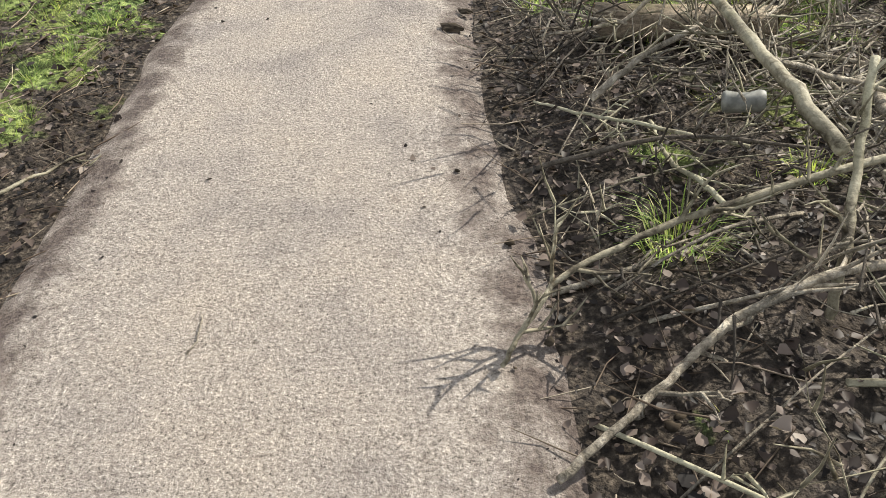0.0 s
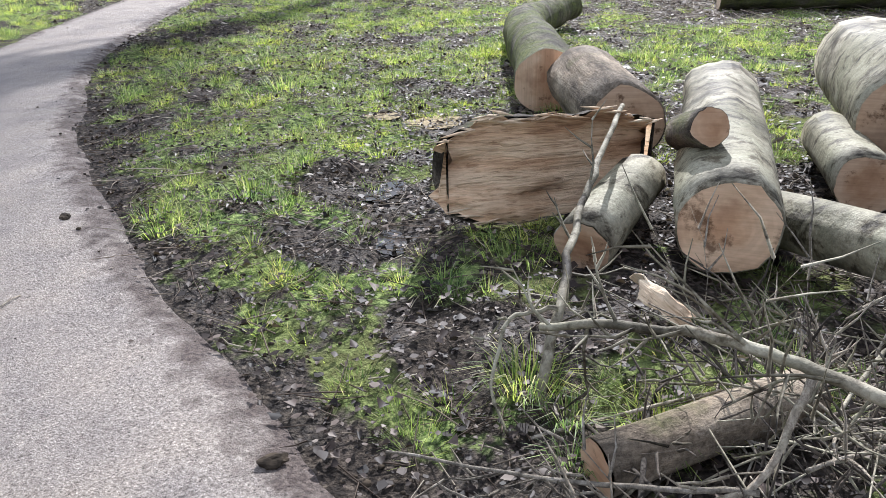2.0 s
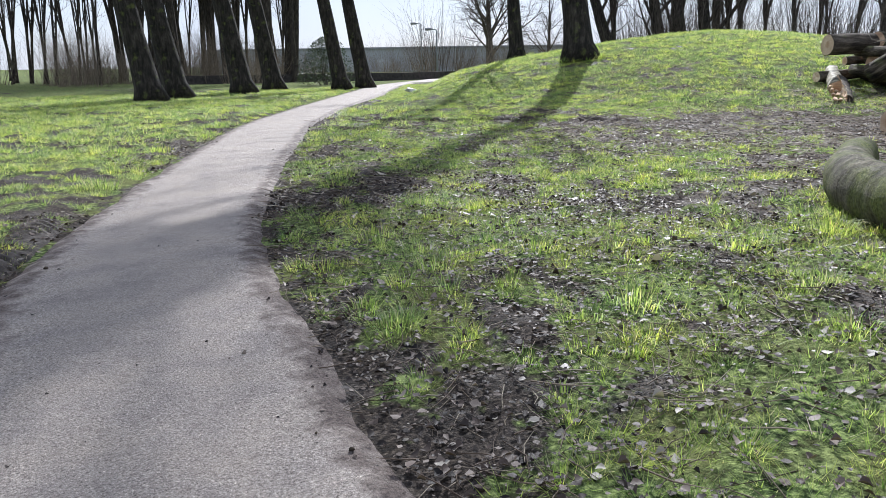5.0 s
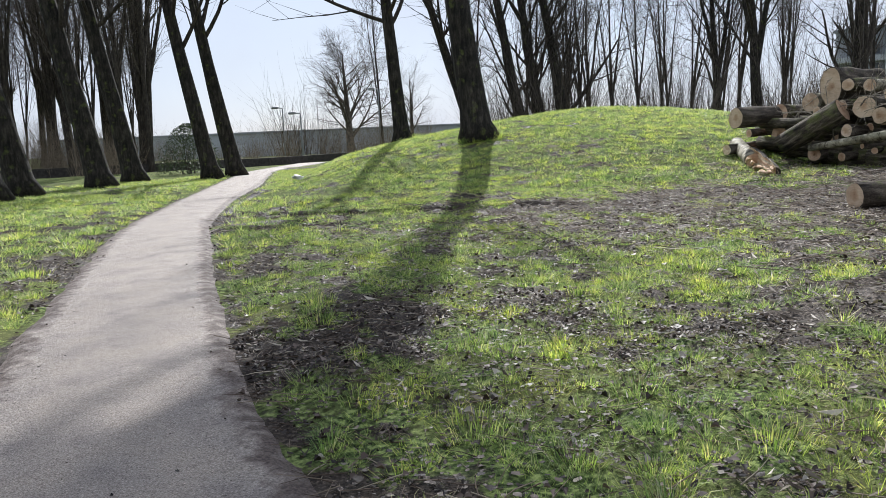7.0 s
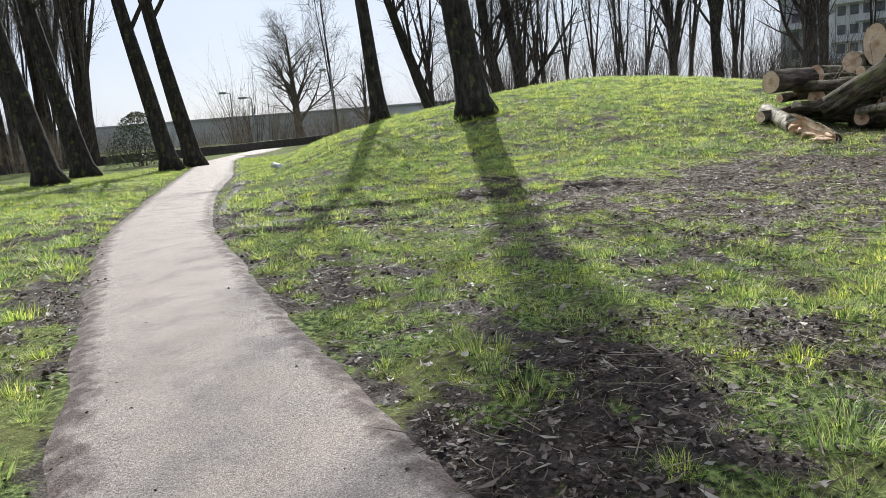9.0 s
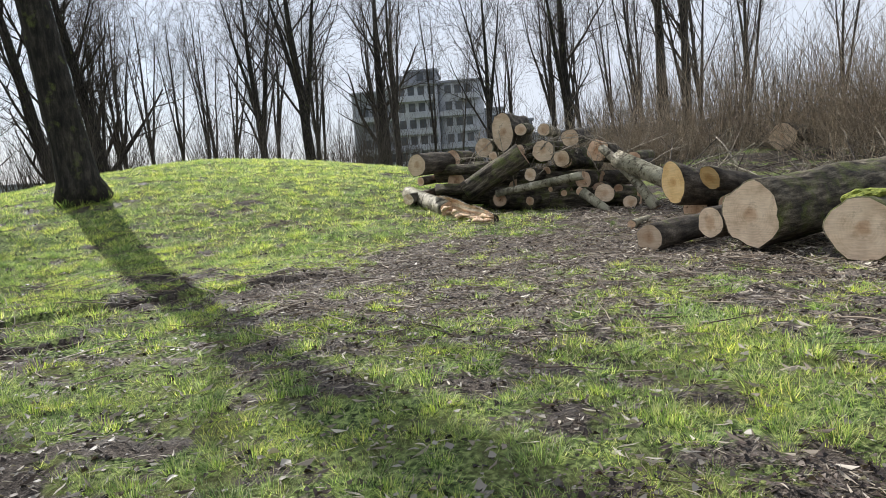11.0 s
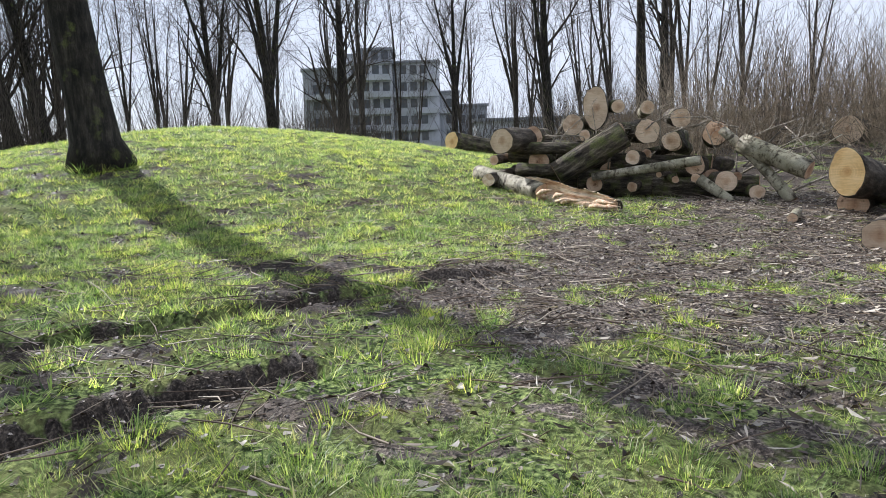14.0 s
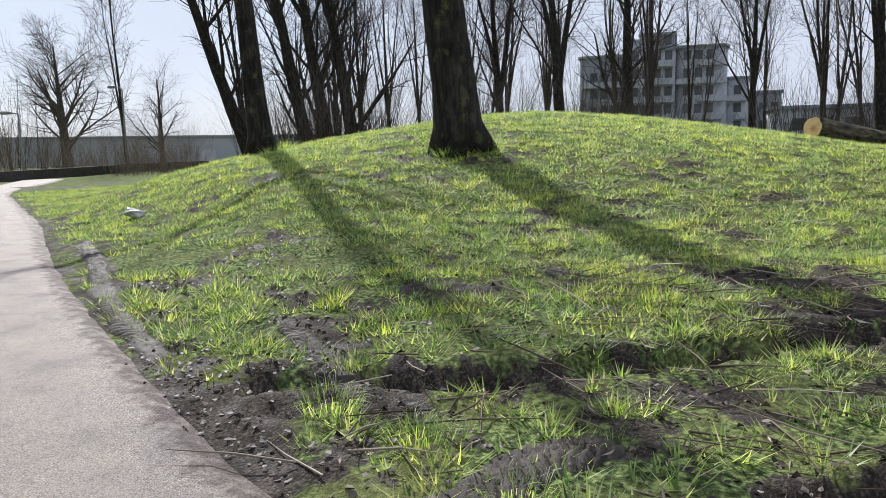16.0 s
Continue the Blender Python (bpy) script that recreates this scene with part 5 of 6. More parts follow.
for k in range(24):
    u = rng.random()
    x, y = 33 - 11 * u + rng.uniform(-1, 6), 9.5 - 14.5 * u + rng.uniform(-2.5, 1.5)
    if x < 21.5 or (x < 26 and y > 4.5):
        x += 5
    copy_thing(rng.choice(s_kinds), pose(x, y, gz(x, y), 0, 0, rng.uniform(0, 360)))
brambles = [shrub("bramble", 25 + 2 * k, 3 - 3 * k, gz(25 + 2 * k, 3 - 3 * k), 1.8, 2.1 + 0.4 * k, 95, 120 + k, "low brown tangle of arching bramble stems", M_BARK_BRAMBLE, BRUSH, 0.013, 1.0) for k in range(2)]
for k in range(34):
    u = rng.random()
    x, y = 33 - 12 * u + rng.uniform(-1, 3), 9.0 - 16 * u + rng.uniform(-2.0, 2.0)
    if x < 20.5 or (x < 25 and y > 5):
        x += 4
    copy_thing(rng.choice(brambles), pose(x, y, gz(x, y), 0, 0, rng.uniform(0, 360)))
for k in range(6):
    a = radians(rng.uniform(-8, 42))
    d = rng.uniform(62, 80)
    copy_thing(rng.choice(s_kinds), pose(4 + d * math.cos(a), 15 + d * math.sin(a), -0.2, 0, 0, rng.uniform(0, 360)))
for k in range(24):
    a = radians(rng.uniform(36, 62))
    d = rng.uniform(74, 92)
    copy_thing(rng.choice(s_kinds), pose(4 + d * math.cos(a), 15 + d * math.sin(a), -0.2, 0, 0, rng.uniform(0, 360)))
for k in range(52):
    a = radians(rng.uniform(60, 100))
    d = rng.uniform(50, 70)
    copy_thing(rng.choice(s_kinds), pose(4 + d * math.cos(a), 15 + d * math.sin(a), -0.2, 0, 0, rng.uniform(0, 360)))
for k in range(80):
    x, y = rng.uniform(18.5, 28), rng.uniform(-1, 8.8)
    w, L = rng.uniform(0, 6.28), rng.uniform(1.0, 2.6)
    dx, dy = math.cos(w) * L / 2, math.sin(w) * L / 2
    r = rng.uniform(0.01, 0.035)
    branch([(x - dx, y - dy, gz(x - dx, y - dy) + 0.02), (x, y, gz(x, y) + rng.uniform(0.1, 0.7)), (x + dx, y + dy, gz(x + dx, y + dy) + rng.uniform(0.05, 1.2))], r, r * 0.5, "cut branch in the brush heap behind the trunks", 400 + k, 7, 0.7, rng.choice((M_BARK_STICK, M_BARK_TWIG, M_BARK_PALE)), 4, "brush heap behind the trunks")


def evergreen(x, y, z, w, h, seed, label):
    """A dense evergreen bush: a few stems and many small leaves."""
    top = thing("evergreen_bush", pose(x, y, z), label, "bush")
    rs = np.random.RandomState(seed)
    n = 5200
    u, th = rs.uniform(0, 1, n), rs.uniform(0, 6.28, n)
    zz = h * rs.uniform(0.05, 1, n)
    prof = w * np.sqrt(np.clip(1 - (zz / h) ** 1.6, 0.02, 1)) * (0.75 + 0.5 * vnoise(th * 1.6 + 3, zz * 1.3, seed))
    r = prof * np.sqrt(u)
    c = np.stack([r * np.cos(th), r * np.sin(th), zz], 1)
    a, b = rs.normal(0, 1, (n, 3)), rs.normal(0, 1, (n, 3))
    a = a / np.linalg.norm(a, axis=1)[:, None] * 0.09
    b = b / np.linalg.norm(b, axis=1)[:, None] * 0.05
    co = np.stack([c - a, c + b, c + a], 1).reshape(-1, 3)
    part("foliage", raw_mesh("foliage", co, np.arange(3 * n).reshape(-1, 3), M_EVERGREEN), top, "small glossy dark leaves")
    v, f = [], []
    rng = random.Random(seed)
    for k in range(6):
        grow(v, f, Vector((rng.uniform(-0.3, 0.3), rng.uniform(-0.3, 0.3), -0.1)), Vector((rng.uniform(-0.5, 0.5), rng.uniform(-0.5, 0.5), 1)), h * 0.8, 0.05, 1, rng, 0.6, 5, 0.2, (0, 0, 4))
    part("stem", mesh_of("stem", v, f, M_BARK_FAR), top)


evergreen(28.3, 51.9, -0.1, 2.3, 3.3, 5, "dark green evergreen bush behind the tree row")


# ---- far buildings, wall and lamps ----
def box(name, x0, x1, y0, y1, z0, z1, mat, parent, label=""):
    bm = bmesh.new()
    bmesh.ops.create_cube(bm, size=1, matrix=Matrix.Translation(((x0 + x1) / 2, (y0 + y1) / 2, (z0 + z1) / 2)) @ Matrix.Diagonal((x1 - x0, y1 - y0, z1 - z0, 1)))
    me = bpy.data.meshes.new(name)
    bm.to_mesh(me)
    bm.free()
    me.materials.append(mat)
    return part(name, me, parent, label)


def rounded_block(name, x, depth, y0, y1, z0, z1, r, mat, parent, label=""):
    """An upright block whose two front corners are rounded."""
    outline = [(x + depth, y0)]
    for cy, a0 in ((y0 + r, -90), (y1 - r, 180)):
        for k in range(7):
            a = radians(a0 - 15 * k)
            outline.append((x + r + r * math.cos(a), cy + r * math.sin(a)))
    outline.append((x + depth, y1))
    n = len(outline)
    verts = [(px, py, z) for z in (z0, z1) for px, py in outline]
    faces = [(k, (k + 1) % n, n + (k + 1) % n, n + k) for k in range(n)] + [tuple(range(n, 2 * n)), tuple(reversed(range(n)))]
    return part(name, mesh_of(name, verts, faces, mat, False), parent, label)


def apartment_building():
    """Stepped block: wings at several heights, each with floor bands, balconies and window bays."""
    top = thing("apartment_building", pose(138, 25.5, -0.3), "grey stepped apartment block with balconies behind bare trees", "building")
    wings = ((0, 2.6, 10.8, 0, 16.4, 1.6), (-2.0, -4.9, 3.2, 0, 17.0, 0.4), (-0.6, -13.0, -4.7, 0, 17.2, 2.2), (1.0, -4.7, 0.8, 17.0, 19.7, 0.3), (1.2, 0.8, 3.0, 17.0, 18.8, 0.3), (1.5, -16.4, -12.5, 0, 12.1, 1.2), (3.0, -21.5, -15.5, 0, 9.8, 0.5), (-4.5, -1.5, 4.8, 0, 5.6, 0.5))
    for i, (x, y0, y1, z0, z1, r) in enumerate(wings):
        rounded_block("wall", x, 14, y0, y1, z0, z1, r, M_FACADE_HAZED if i % 3 else M_FACADE_TOP, top)
        rounded_block("roof", x - 0.35, 14.5, y0 - 0.3, y1 + 0.3, z1, z1 + 0.4, r, M_FACADE_TOP, top, "dark flat roof edge")
        z = z0 + 1.1
        floor_ = 0
        while z + 1.5 < z1:
            y = y0 + max(r, 0.5)
            while y + 1.2 < y1 - 0.4:
                box("window", x - 0.06, x + 0.12, y, y + 1.15, z, z + 1.45, M_GLASS, top)
                y += 1.75
            if i < 6 and floor_:
                reach = 0.55 if (i + floor_) % 2 else 1.0
                rounded_block("balcony", x - 1.0, 1.3, y0 + 0.2, y0 + 0.2 + (y1 - y0 - 0.4) * reach, z - 1.1, z - 0.25, 0.35, M_FACADE_HAZED, top)
            floor_ += 1
            z += 2.85


apartment_building()


def shed():
    top = thing("warehouse", pose(112, 128, -0.4, 0, 0, -50), "long low warehouse beyond the road, paled to a hazy blue-grey", "building")
    box("wall", -60, 75, 0, 30, 0, 5.0, M_SHED_HAZED, top)
    box("roof", -60.3, 75.3, -0.3, 30.3, 5.0, 5.4, M_FACADE_TOP, top)
    for k in range(16):
        box("door", -52 + 8 * k, -49 + 8 * k, -0.1, 0.2, 0.1, 2.8, M_FACADE_HAZED, top)


shed()


def low_block():
    top = thing("terrace_building", pose(118, -6, -0.4), "long low dark building behind the log pile", "building")
    box("wall", 0, 10, -34, 14, 0, 6.2, M_FACADE_HAZED, top)
    box("roof", -0.4, 10.4, -34.4, 14.4, 6.2, 6.7, M_FACADE_TOP, top)
    for k in range(14):
        box("window", -0.06, 0.2, -32 + 3.2 * k, -30.2 + 3.2 * k, 3.4, 5.0, M_GLASS, top)


low_block()
dark_wall = thing("garden_wall", pose(0, 0, -0.1), "low dark retaining wall at the park's edge", "wall")
v, f = [], []
pts = [Vector((22, 66, 0)), Vector((41, 60, 0)), Vector((55, 65, 0)), Vector((69, 71.4, 0)), Vector((85, 74, 0))]
for p in pts:
    d = Vector((0.3, -0.7, 0)).normalized() * 0.2
    for q, z in ((p - d, 0), (p - d, 0.75), (p + d, 0.75), (p + d, 0)):
        v.append(q + Vector((0, 0, z)))
for i in range(len(pts) - 1):
    for k in range(3):
        f.append((i * 4 + k, i * 4 + k + 1, i * 4 + k + 5, i * 4 + k + 4))
part("coping", mesh_of("coping", v, f, M_DARKWALL, False), dark_wall)


def street_lamp(x, y, h, rot):
    top = thing("street_lamp", pose(x, y, -0.3, 0, 0, rot), "tall grey street lamp beyond the park", "lamp", "street lamps")
    v, f = [], []
    tube(v, f, [(0, 0, 0), (0, 0, h * 0.6), (0, 0, h), (0.05, 0, h + 0.12), (0.5, 0, h + 0.16)], [0.11, 0.08, 0.06, 0.055, 0.05], 8)
    part("pole", mesh_of("pole", v, f, M_METAL), top)
    v, f = [], []
    tube(v, f, [(0.4, 0, h + 0.16), (0.6, 0, h + 0.18), (1.1, 0, h + 0.16), (1.2, 0, h + 0.14)], [0.08, 0.14, 0.13, 0.06], 8)
    part("lamp_head", mesh_of("lamp_head", v, f, M_METAL), top)


street_lamp(63.6, 67.9, 7.7, 140)
street_lamp(56.5, 76, 6.0, 140)
street_lamp(51, 66.8, 4.9, 140)
chunk(18.8, 30.6, gz(18.8, 30.6) + 0.1, 0.2, M_LITTER_WHITE, "crumpled white plastic bag on the grass", "plastic_bag", "litter", stretch=(1.4, 0.8, 0.5))


# ---- grass, leaves, twigs and clods ----
R = np.random.RandomState(7)


def spots(n, x0, x1, y0, y1):
    return R.uniform(x0, x1, n), R.uniform(y0, y1, n)


def grass(name, x, y, a, length, width, lean, plain=False):
    """Three-triangle blades at the given feet, each falling towards the angle a."""
    n = len(x)
    z = ground_z(x, y) - 0.012
    face = a + R.uniform(-0.7, 0.7, n) + np.pi / 2
    hx, hy = np.cos(face) * width / 2, np.sin(face) * width / 2
    co = np.zeros((n, 5, 3))
    co[:, 0] = np.stack([x - hx, y - hy, z], 1)
    co[:, 1] = np.stack([x + hx, y + hy, z], 1)
    mx, my, mz = x + np.cos(a) * length * lean * 0.35, y + np.sin(a) * length * lean * 0.35, z + length * 0.6
    co[:, 2] = np.stack([mx - hx * 0.75, my - hy * 0.75, mz], 1)
    co[:, 3] = np.stack([mx + hx * 0.75, my + hy * 0.75, mz], 1)
    co[:, 4] = np.stack([x + np.cos(a) * length * lean, y + np.sin(a) * length * lean, z + length * (1.05 - 0.5 * lean)], 1)
    tris = (np.arange(n) * 5)[:, None, None] + np.array([[0, 1, 3], [0, 3, 2], [2, 3, 4]])[None]
    if plain:
        co = co[:, [0, 1, 4]]
        tris = (np.arange(n) * 3)[:, None, None] + np.array([[0, 1, 2]])[None]
    ob = new(name, raw_mesh(name, co.reshape(-1, 3), tris.reshape(-1, 3), M_GRASS))
    return tagged(ob, "patchy bright green grass tufts", "grass", kind="stuff")


def sow(n, box_, keep, blades, radius, length, width, low=0.3, high=0.7, plain=False):
    """Tufts kept by cover and by the given weight; blades fan out from each tuft's middle."""
    x, y = spots(n, *box_)
    c = cover(x, y)
    sd, _ = path_signed(x, y)
    ok = R.uniform(0, 1, n) < smooth(low, high, c) * keep(x, y, sd) * (sd > 0.1)
    tuft(x[ok], y[ok], blades, radius, length, width, plain)


def tuft(x, y, blades, radius, length, width, plain=False):
    size = 0.45 + 1.0 * R.uniform(0, 1, len(x)) ** 2
    k = R.poisson(blades * size) + 3
    size = np.repeat(size, k)
    x, y = np.repeat(x, k), np.repeat(y, k)
    n = len(x)
    u = np.sqrt(R.uniform(0, 1, n))
    th = R.uniform(0, 2 * np.pi, n)
    d = radius * (0.5 + 0.6 * size) * u
    bx, by = x + d * np.cos(th), y + d * np.sin(th)
    inside = path_signed(bx, by)[0] > 0.03
    bx, by, th, size, u, n = bx[inside], by[inside], th[inside], size[inside], u[inside], int(inside.sum())
    grass("grass", bx, by, th + R.uniform(-0.8, 0.8, n), length * R.uniform(0.6, 1.25, n) * (0.6 + 0.5 * size), width * R.uniform(0.7, 1.3, n), np.clip(0.25 + 0.75 * u + R.uniform(-0.2, 0.3, n), 0.05, 1.3), plain)


# tufts close to the path, then farther off, then on the mound and the far lawn
sow(17000, (-3.6, 9, 0.5, 20), lambda x, y, sd: 1 - smooth(3.0, 6.0, sd), 40, 0.06, 0.08, 0.0042, 0.3, 0.7, True)
sow(26000, (-3.6, 9, 0.5, 20), lambda x, y, sd: 1 - smooth(2.5, 5.0, sd), 8, 0.04, 0.04, 0.004, 0.2, 0.6, True)
sow(34000, (2, 17, 5, 27), lambda x, y, sd: smooth(2.5, 5, sd), 22, 0.085, 0.095, 0.009, 0.3, 0.7, True)
sow(42000, (-14, 40, 12, 46), lambda x, y, sd: np.clip(smooth(14, 18, x) + smooth(17, 22, y) * (x < 14), 0, 1), 28, 0.13, 0.125, 0.015, 0.3, 0.7, True)
sow(300, (0.6, 16, 3, 23), lambda x, y, sd: 1.0, 120, 0.15, 0.12, 0.0055, 0.35, 0.55)
sow(420, (0.4, 8, 4.5, 18), lambda x, y, sd: 1 - smooth(3.5, 6, sd), 90, 0.09, 0.1, 0.005, 0.25, 0.5)
tuft(np.array([21.5, 21.2, 22.1, 21.35, 22.6, 26.1, 26.9]), np.array([23.9, 24.3, 23.9, 24.8, 24.1, 31.7, 31.6]), 160, 0.22, 0.3, 0.02, True)
tuft(np.array([0.95, 1.1, 0.98, 1.25, 1.9, 0.8, 0.72]), np.array([3.55, 3.3, 3.75, 2.05, 4.35, 3.4, 1.75]), 110, 0.075, 0.12, 0.0045)


def litter(name, x, y, size, mat, label, category, lift=0.012, slim=1.0):
    """Curled dead leaves: two triangles folded along the midrib."""
    n = len(x)
    z = ground_z(x, y) + R.uniform(0.0, lift, n)
    a = R.uniform(0, 6.28, n)
    ux, uy = np.cos(a), np.sin(a)
    w = size * R.uniform(0.25, 0.5, n) * slim
    curl = size * R.uniform(-0.1, 0.62, n) * slim
    tip = size * R.uniform(-0.1, 0.35, n)
    j = R.uniform(0.6, 1.3, (n, 4))
    rise = R.uniform(0, 1.2, n)
    co = np.zeros((n, 6, 3))
    co[:, 0] = np.stack([x - ux * size / 2, y - uy * size / 2, z], 1)
    co[:, 3] = np.stack([x + ux * size / 2, y + uy * size / 2, z + tip], 1)
    for i, (along, sign) in ((1, (-0.14, 1)), (2, (0.2, 1)), (4, (0.22, -1)), (5, (-0.12, -1))):
        q = j[:, i % 4]
        co[:, i] = np.stack([x + ux * size * along - uy * w * sign * q, y + uy * size * along + ux * w * sign * q, z + curl * (q if sign > 0 else rise)], 1)
    tris = (np.arange(n) * 6)[:, None, None] + np.array([[0, 3, 2], [0, 2, 1], [0, 5, 4], [0, 4, 3]])[None]
    return tagged(new(name, raw_mesh(name, co.reshape(-1, 3), tris.reshape(-1, 3), mat)), label, category, kind="stuff")


def strew(n, box_, weight):
    x, y = spots(n, *box_)
    c = cover(x, y)
    sd, _ = path_signed(x, y)
    ok = (R.uniform(0, 1, n) < (1.33 - c) * weight(x, y, sd)) & (sd > 0.0 - 0.10 * R.uniform(0, 1, n) ** 3)
    return x[ok], y[ok]


x, y = strew(100000, (-3.5, 6, 0, 14), lambda x, y, sd: 1 - smooth(2.5, 5.5, sd))
litter("leaf_litter", x, y, 0.012 + 0.036 * R.uniform(0, 1, len(x)) ** 1.8, M_LEAF, "damp brown and grey dead leaves", "leaves", 0.045)
x, y = strew(64000, (3, 24, 4, 26), lambda x, y, sd: 0.75)
litter("leaf_litter", x, y, R.uniform(0.02, 0.055, len(x)), M_LEAF, "damp brown and grey dead leaves", "leaves", 0.02)

for n_, box_, lo_, hi_ in ((6000, (-3.5, 6, 2, 15), 0.012, 0.055), (15000, (3, 22, 5, 24), 0.025, 0.075)):
    x, y = spots(n_, *box_)
    ok = (path_signed(x, y)[0] > 0.05) & (R.uniform(0, 1, n_) < 0.25 + 1.2 * (fbm(x * 0.8, y * 0.8, 83, 3) - 0.35) + 0.3 * dry(x, y)) & (y + 0.3 * x < 21.5) & (y + 0.6 * x > 5.0)
    x, y = x[ok], y[ok]
    litter("bleached_leaves", x, y, lo_ + (hi_ - lo_) * R.uniform(0, 1, len(x)) ** 2, M_LEAF_PALE, "bleached pale dead leaves scattered in the grass", "leaves", 0.035)


def sticks(name, x, y, lo, hi, r, mat=None):
    n = len(x)
    L = R.uniform(lo, hi, n)
    a, e = R.uniform(0, 6.28, n), R.uniform(-0.05, 0.22, n)
    z = ground_z(x, y) + R.uniform(0.0, 0.02, n)
    d = np.stack([np.cos(a) * np.cos(e), np.sin(a) * np.cos(e), np.sin(e)], 1) * L[:, None]
    s = np.stack([-np.sin(a), np.cos(a), np.zeros(n)], 1)
    mid_off = s * (R.uniform(-0.12, 0.12, n) * L)[:, None]
    p = np.stack([x, y, z], 1)
    co = np.zeros((n, 9, 3))
    for i, (u, rr) in enumerate(((0, 1.0), (0.5, 0.85), (1.0, 0.4))):
        c = p + d * u + (mid_off if i == 1 else 0)
        rad = (r * R.uniform(0.6, 1.4, n) * rr)[:, None]
        co[:, 3 * i] = c + s * rad
        co[:, 3 * i + 1] = c - s * rad
        co[:, 3 * i + 2] = c + np.array([0, 0, 1.6]) * rad
    t = []
    for i in range(2):
        for k in range(3):
            k2 = (k + 1) % 3
            t += [[3 * i + k, 3 * i + k2, 3 * i + 3 + k2], [3 * i + k, 3 * i + 3 + k2, 3 * i + 3 + k]]
    tris = (np.arange(n) * 9)[:, None, None] + np.array(t)[None]
    return tagged(new(name, raw_mesh(name, co.reshape(-1, 3), tris.reshape(-1, 3), mat or M_STICK)), "strewn small dry twigs", "twigs", kind="stuff")


x, y = strew(11000, (-3, 6, 0, 14), lambda x, y, sd: 1 - smooth(2.5, 5.5, sd))
sticks("twig_litter", x, y, 0.05, 0.35, 0.0028)
x, y = strew(6000, (5, 22, 4, 22), lambda x, y, sd: smooth(7, 10, x))
sticks("twig_litter", x, y, 0.15, 0.8, 0.006)
x, y = strew(110000, (3, 22, 3, 21), lambda x, y, sd: (0.35 - 0.27 * smooth(15.5, 17, y + 0.25 * (x - 13))) + 0.65 * dry(x, y))
litter("straw_litter", x, y, 0.02 + 0.13 * R.uniform(0, 1, len(x)) ** 2, M_STRAW, "strewn pale straw, chips and bark shreds", "wood chips", 0.03, 0.12)


def clods():
    bm = bmesh.new()
    bmesh.ops.create_icosphere(bm, subdivisions=1, radius=1)
    base = np.array([v.co[:] for v in bm.verts])
    tri = np.array([[v.index for v in f.verts] for f in bm.faces])
    bm.free()
    x, y = spots(60000, -2.5, 14, 0, 24)
    sd, side = path_signed(x, y)
    c = cover(x, y)
    near_edge = np.exp(-((sd - 0.15) / 0.16) ** 2) * 0.35 + 0.03 * (1 - c)
    for r in RUTS:
        near_edge = near_edge + 0.25 * np.exp(-((seg_dist(x, y, r)[0] - 0.3) / 0.2) ** 2)
    ok = (R.uniform(0, 1, len(x)) < near_edge) & (sd > -0.25)
    x, y = x[ok], y[ok]
    n = len(x)
    s = 0.003 + 0.014 * R.uniform(0, 1, n) ** 2.5
    jit = 1 + R.uniform(-0.35, 0.35, (n, len(base), 1))
    co = base[None] * jit * s[:, None, None] * np.array([1.2, 1.2, 0.7])
    co = co + np.stack([x, y, np.maximum(ground_z(x, y), np.where(path_signed(x, y)[0] < 0, 0.01, -1)) + s * 0.2], 1)[:, None, :]
    tris = (np.arange(n) * len(base))[:, None, None] + tri[None]
    tagged(new("mud_clods", raw_mesh("mud_clods", co.reshape(-1, 3), tris.reshape(-1, 3), M_CLOD)), "dark crumbs and clods of mud along the path edge", "mud", kind="stuff")


clods()


# ---- crumbs on the path ----
x, y = spots(17000, -1.6, 9, 0, 22)
sd, _ = path_signed(x, y)
ok = (sd < -0.02) & (R.uniform(0, 1, len(x)) < 0.1 + 0.9 * np.exp(sd / 0.26))
x, y = x[ok], y[ok]
crumbs = litter("path_crumbs", x, y, 0.006 + 0.022 * R.uniform(0, 1, len(x)) ** 3, M_LEAF, "dark crumbs and leaf bits on the path", "leaf bits", 0.004)
crumbs.location.z = 0.036

# ---- wet patches and moss ----
def puddle(x, y, rx, ry, rot, lift=0.0):
    verts, faces = [(0, 0, 0)], []
    n = 28
    for k in range(n):
        w = 2 * math.pi * k / n
        f = 1 + 0.5 * noise.noise((math.cos(w) * 1.5 + x, math.sin(w) * 1.5 + y, 3))
        verts.append((rx * f * math.cos(w), ry * f * math.sin(w), 0))
    for k in range(n):
        faces.append((0, 1 + k, 1 + (k + 1) % n))
    ob = new("puddle", mesh_of("puddle", verts, faces, M_WATER))
    ob.matrix_basis = pose(x, y, gz(x, y) + 0.014 + lift, 0, 0, rot)
    return tagged(ob, "shallow muddy puddle in trodden ground", "puddle", "puddles")


for row in PUDDLES[:3]:
    puddle(*row)
chunk(12.25, 9.2, 0.8, 0.24, M_MOSS, "bright yellow-green moss cushion on a mossy trunk", "moss_cushion", "moss", 20, (1.2, 0.8, 0.45))


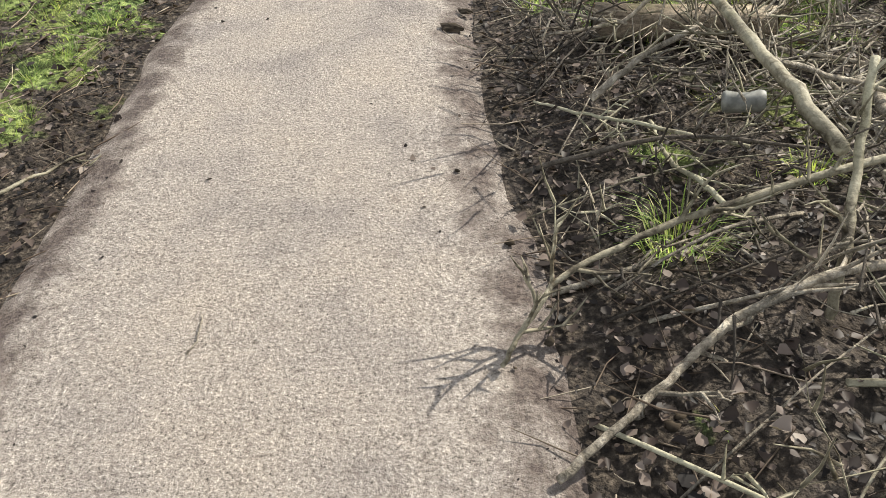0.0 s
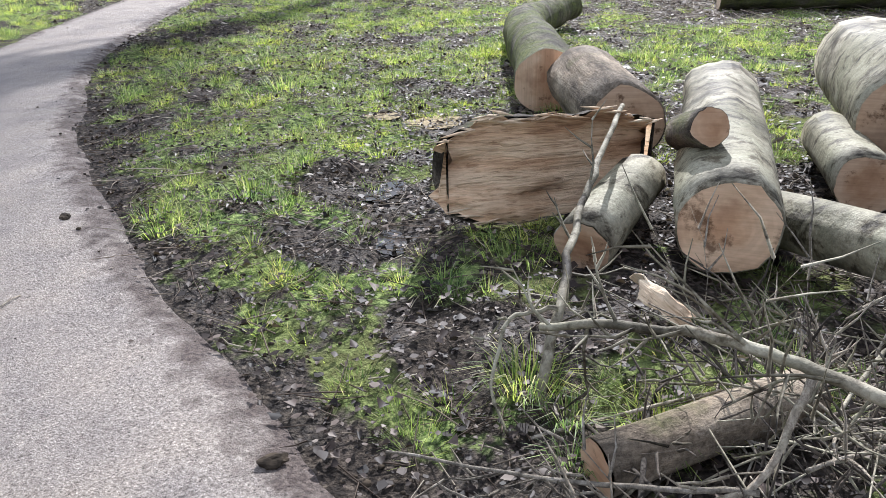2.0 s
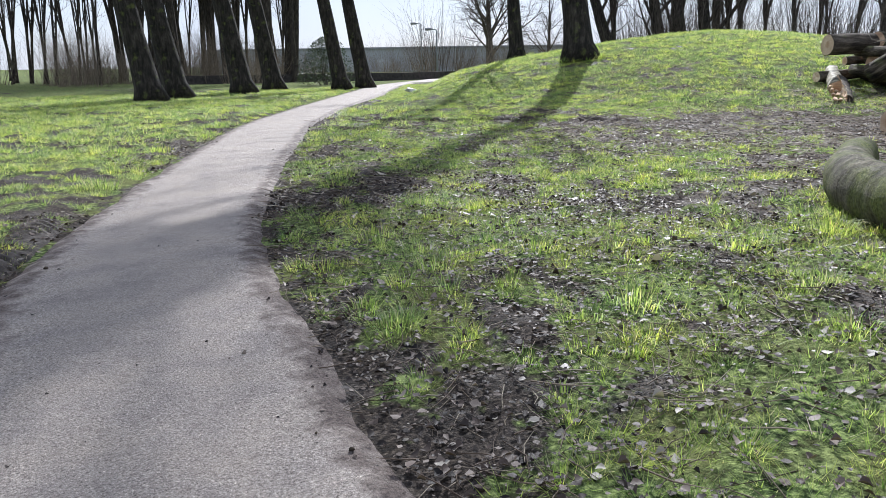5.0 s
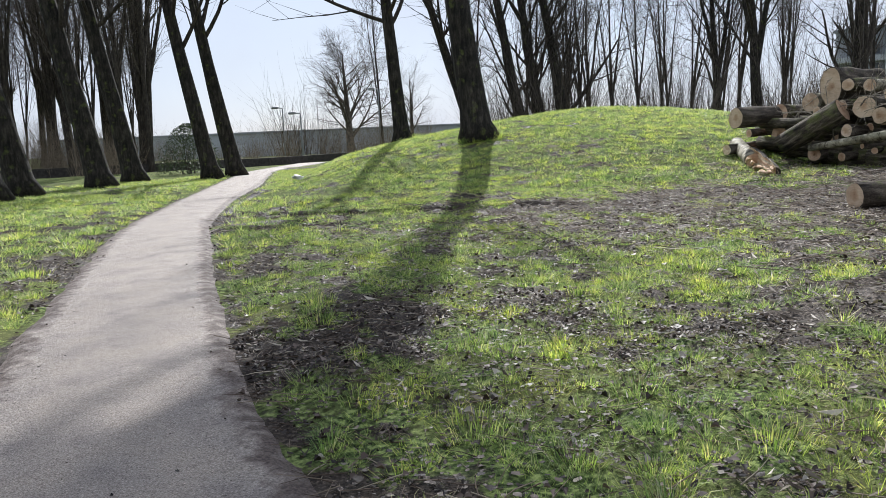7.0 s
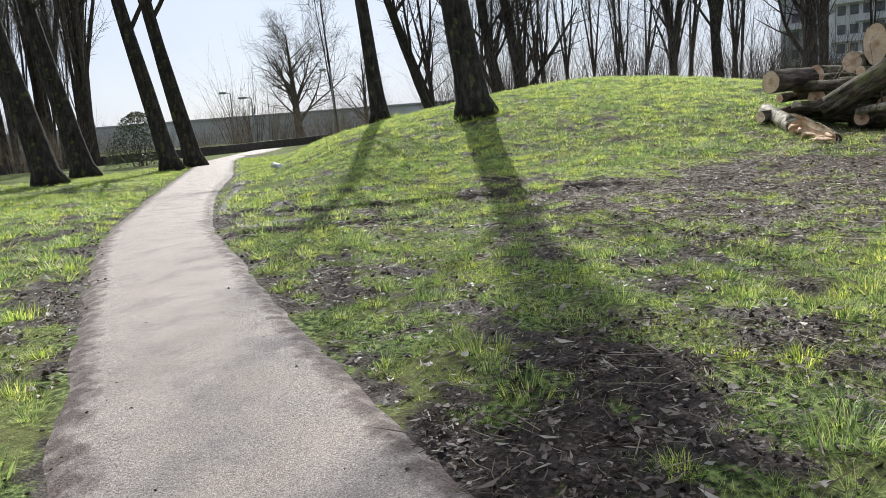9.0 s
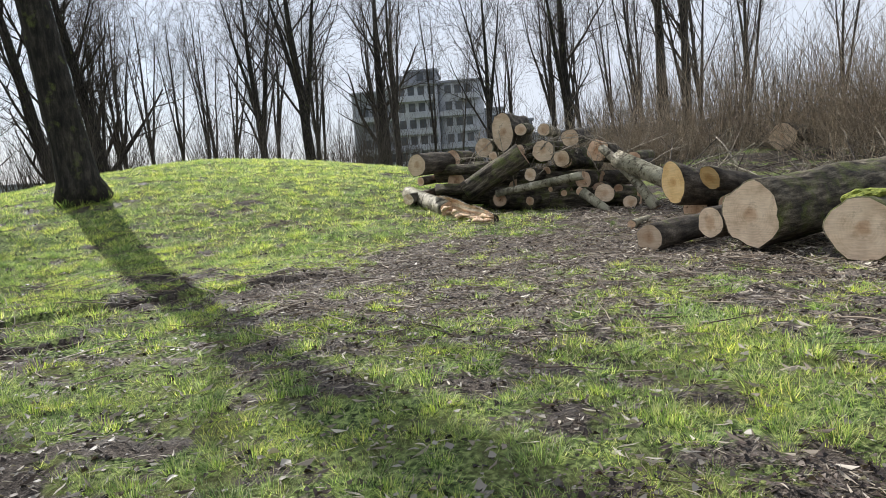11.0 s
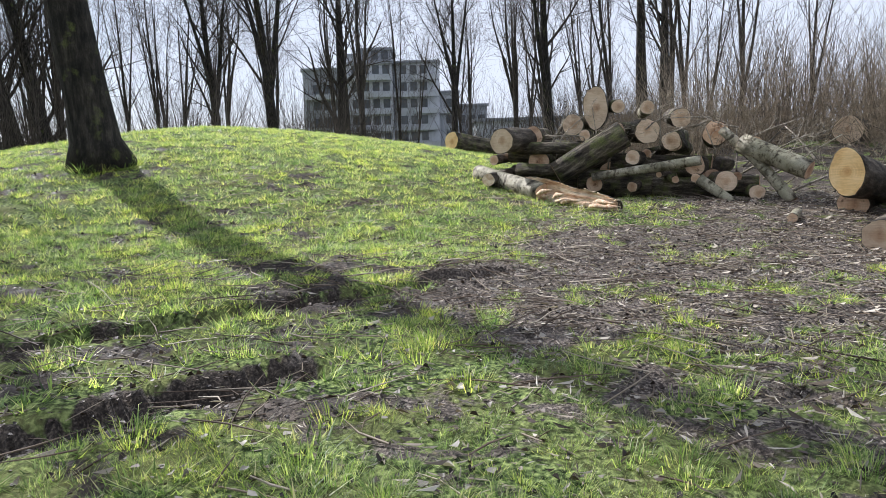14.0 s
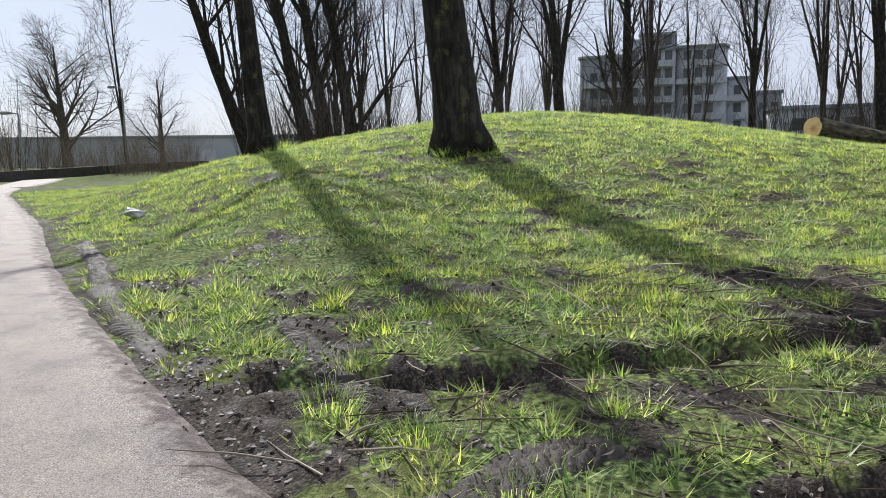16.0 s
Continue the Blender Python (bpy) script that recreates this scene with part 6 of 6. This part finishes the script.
# ---- tyre tracks pressed into the mud ----
def tyre_track(pts, width, pitch, height, label):
    """A strip of wet mud with slanted tread bars, following the ground along pts."""
    pts = [np.array(p, float) for p in pts]
    line = []
    for a, b in zip(pts[:-1], pts[1:]):
        steps = max(2, int(np.hypot(*(b - a)) / 0.022))
        line += [a + (b - a) * k / steps for k in range(steps)]
    line = np.array(line)
    for _ in range(30):
        line[1:-1] = (line[:-2] + 2 * line[1:-1] + line[2:]) / 4
    d = np.gradient(line, axis=0)
    d /= np.linalg.norm(d, axis=1)[:, None]
    side = np.stack([-d[:, 1], d[:, 0]], 1)
    s_ = np.concatenate([[0], np.cumsum(np.linalg.norm(np.diff(line, axis=0), axis=1))])
    cols = 13
    v = np.linspace(-1, 1, cols)
    wob = width / 2 * (1 + 0.5 * (vnoise(s_ * 3, s_ * 0, 91) - 0.5))
    px = line[:, 0, None] + side[:, 0, None] * wob[:, None] * v[None]
    py = line[:, 1, None] + side[:, 1, None] * wob[:, None] * v[None]
    phase = (s_[:, None] + 0.55 * np.abs(v)[None] * width) / pitch
    bar = smooth(0.25, 0.45, np.abs((phase % 1) - 0.5) * 2 * 0.9)
    worn = smooth(0.3, 0.55, fbm(px * 2.2, py * 2.2, 95, 3))
    ends = smooth(0, 0.25, s_) * (1 - smooth(s_[-1] - 0.25, s_[-1], s_))
    lift = ends[:, None] * (1 - np.abs(v[None]) ** 4)
    z = ground_z(px, py, False) * 0.35 + ground_z(px, py) * 0.65 + lift * (0.016 + height * bar * worn + 0.012 * (fbm(px * 12, py * 12, 97, 3) - 0.5)) - 0.035 * (1 - lift)
    rows = len(line)
    i, j = np.meshgrid(np.arange(cols - 1), np.arange(rows - 1))
    a = (j * cols + i).ravel()
    tris = np.concatenate([np.stack([a, a + cols + 1, a + 1], 1), np.stack([a, a + cols, a + cols + 1], 1)])
    me = raw_mesh("tyre_track", np.stack([px, py, z], 2).reshape(-1, 3), tris, M_WET_MUD)
    me.polygons.foreach_set("use_smooth", np.ones(len(tris), bool))
    return tagged(new("tyre_track", me), label, "tyre track", "tyre tracks")


tyre_track([(11.75, 23.35), (11.2, 22.85), (10.6, 22.35), (10.05, 21.9)], 0.3, 0.1, 0.03, "wet tyre track with tread marks in mud")
tyre_track([(16.6, 29.9), (14.4, 27.7), (12.6, 26.0), (11.5, 24.8), (10.6, 23.7)], 0.3, 0.11, 0.02, "pale wet tyre track along the path edge")
tyre_track([(8.6, 21.2), (9.0, 20.95), (9.5, 20.75), (9.9, 20.3)], 0.42, 0.1, 0.035, "deep cleated tyre track in dark mud")
tyre_track([(-1.0, 8.6), (-0.55, 9.8), (-0.1, 11.0), (0.5, 12.4), (1.3, 14.0)], 0.4, 0.12, 0.03, "dark cleated tyre track beside the path")
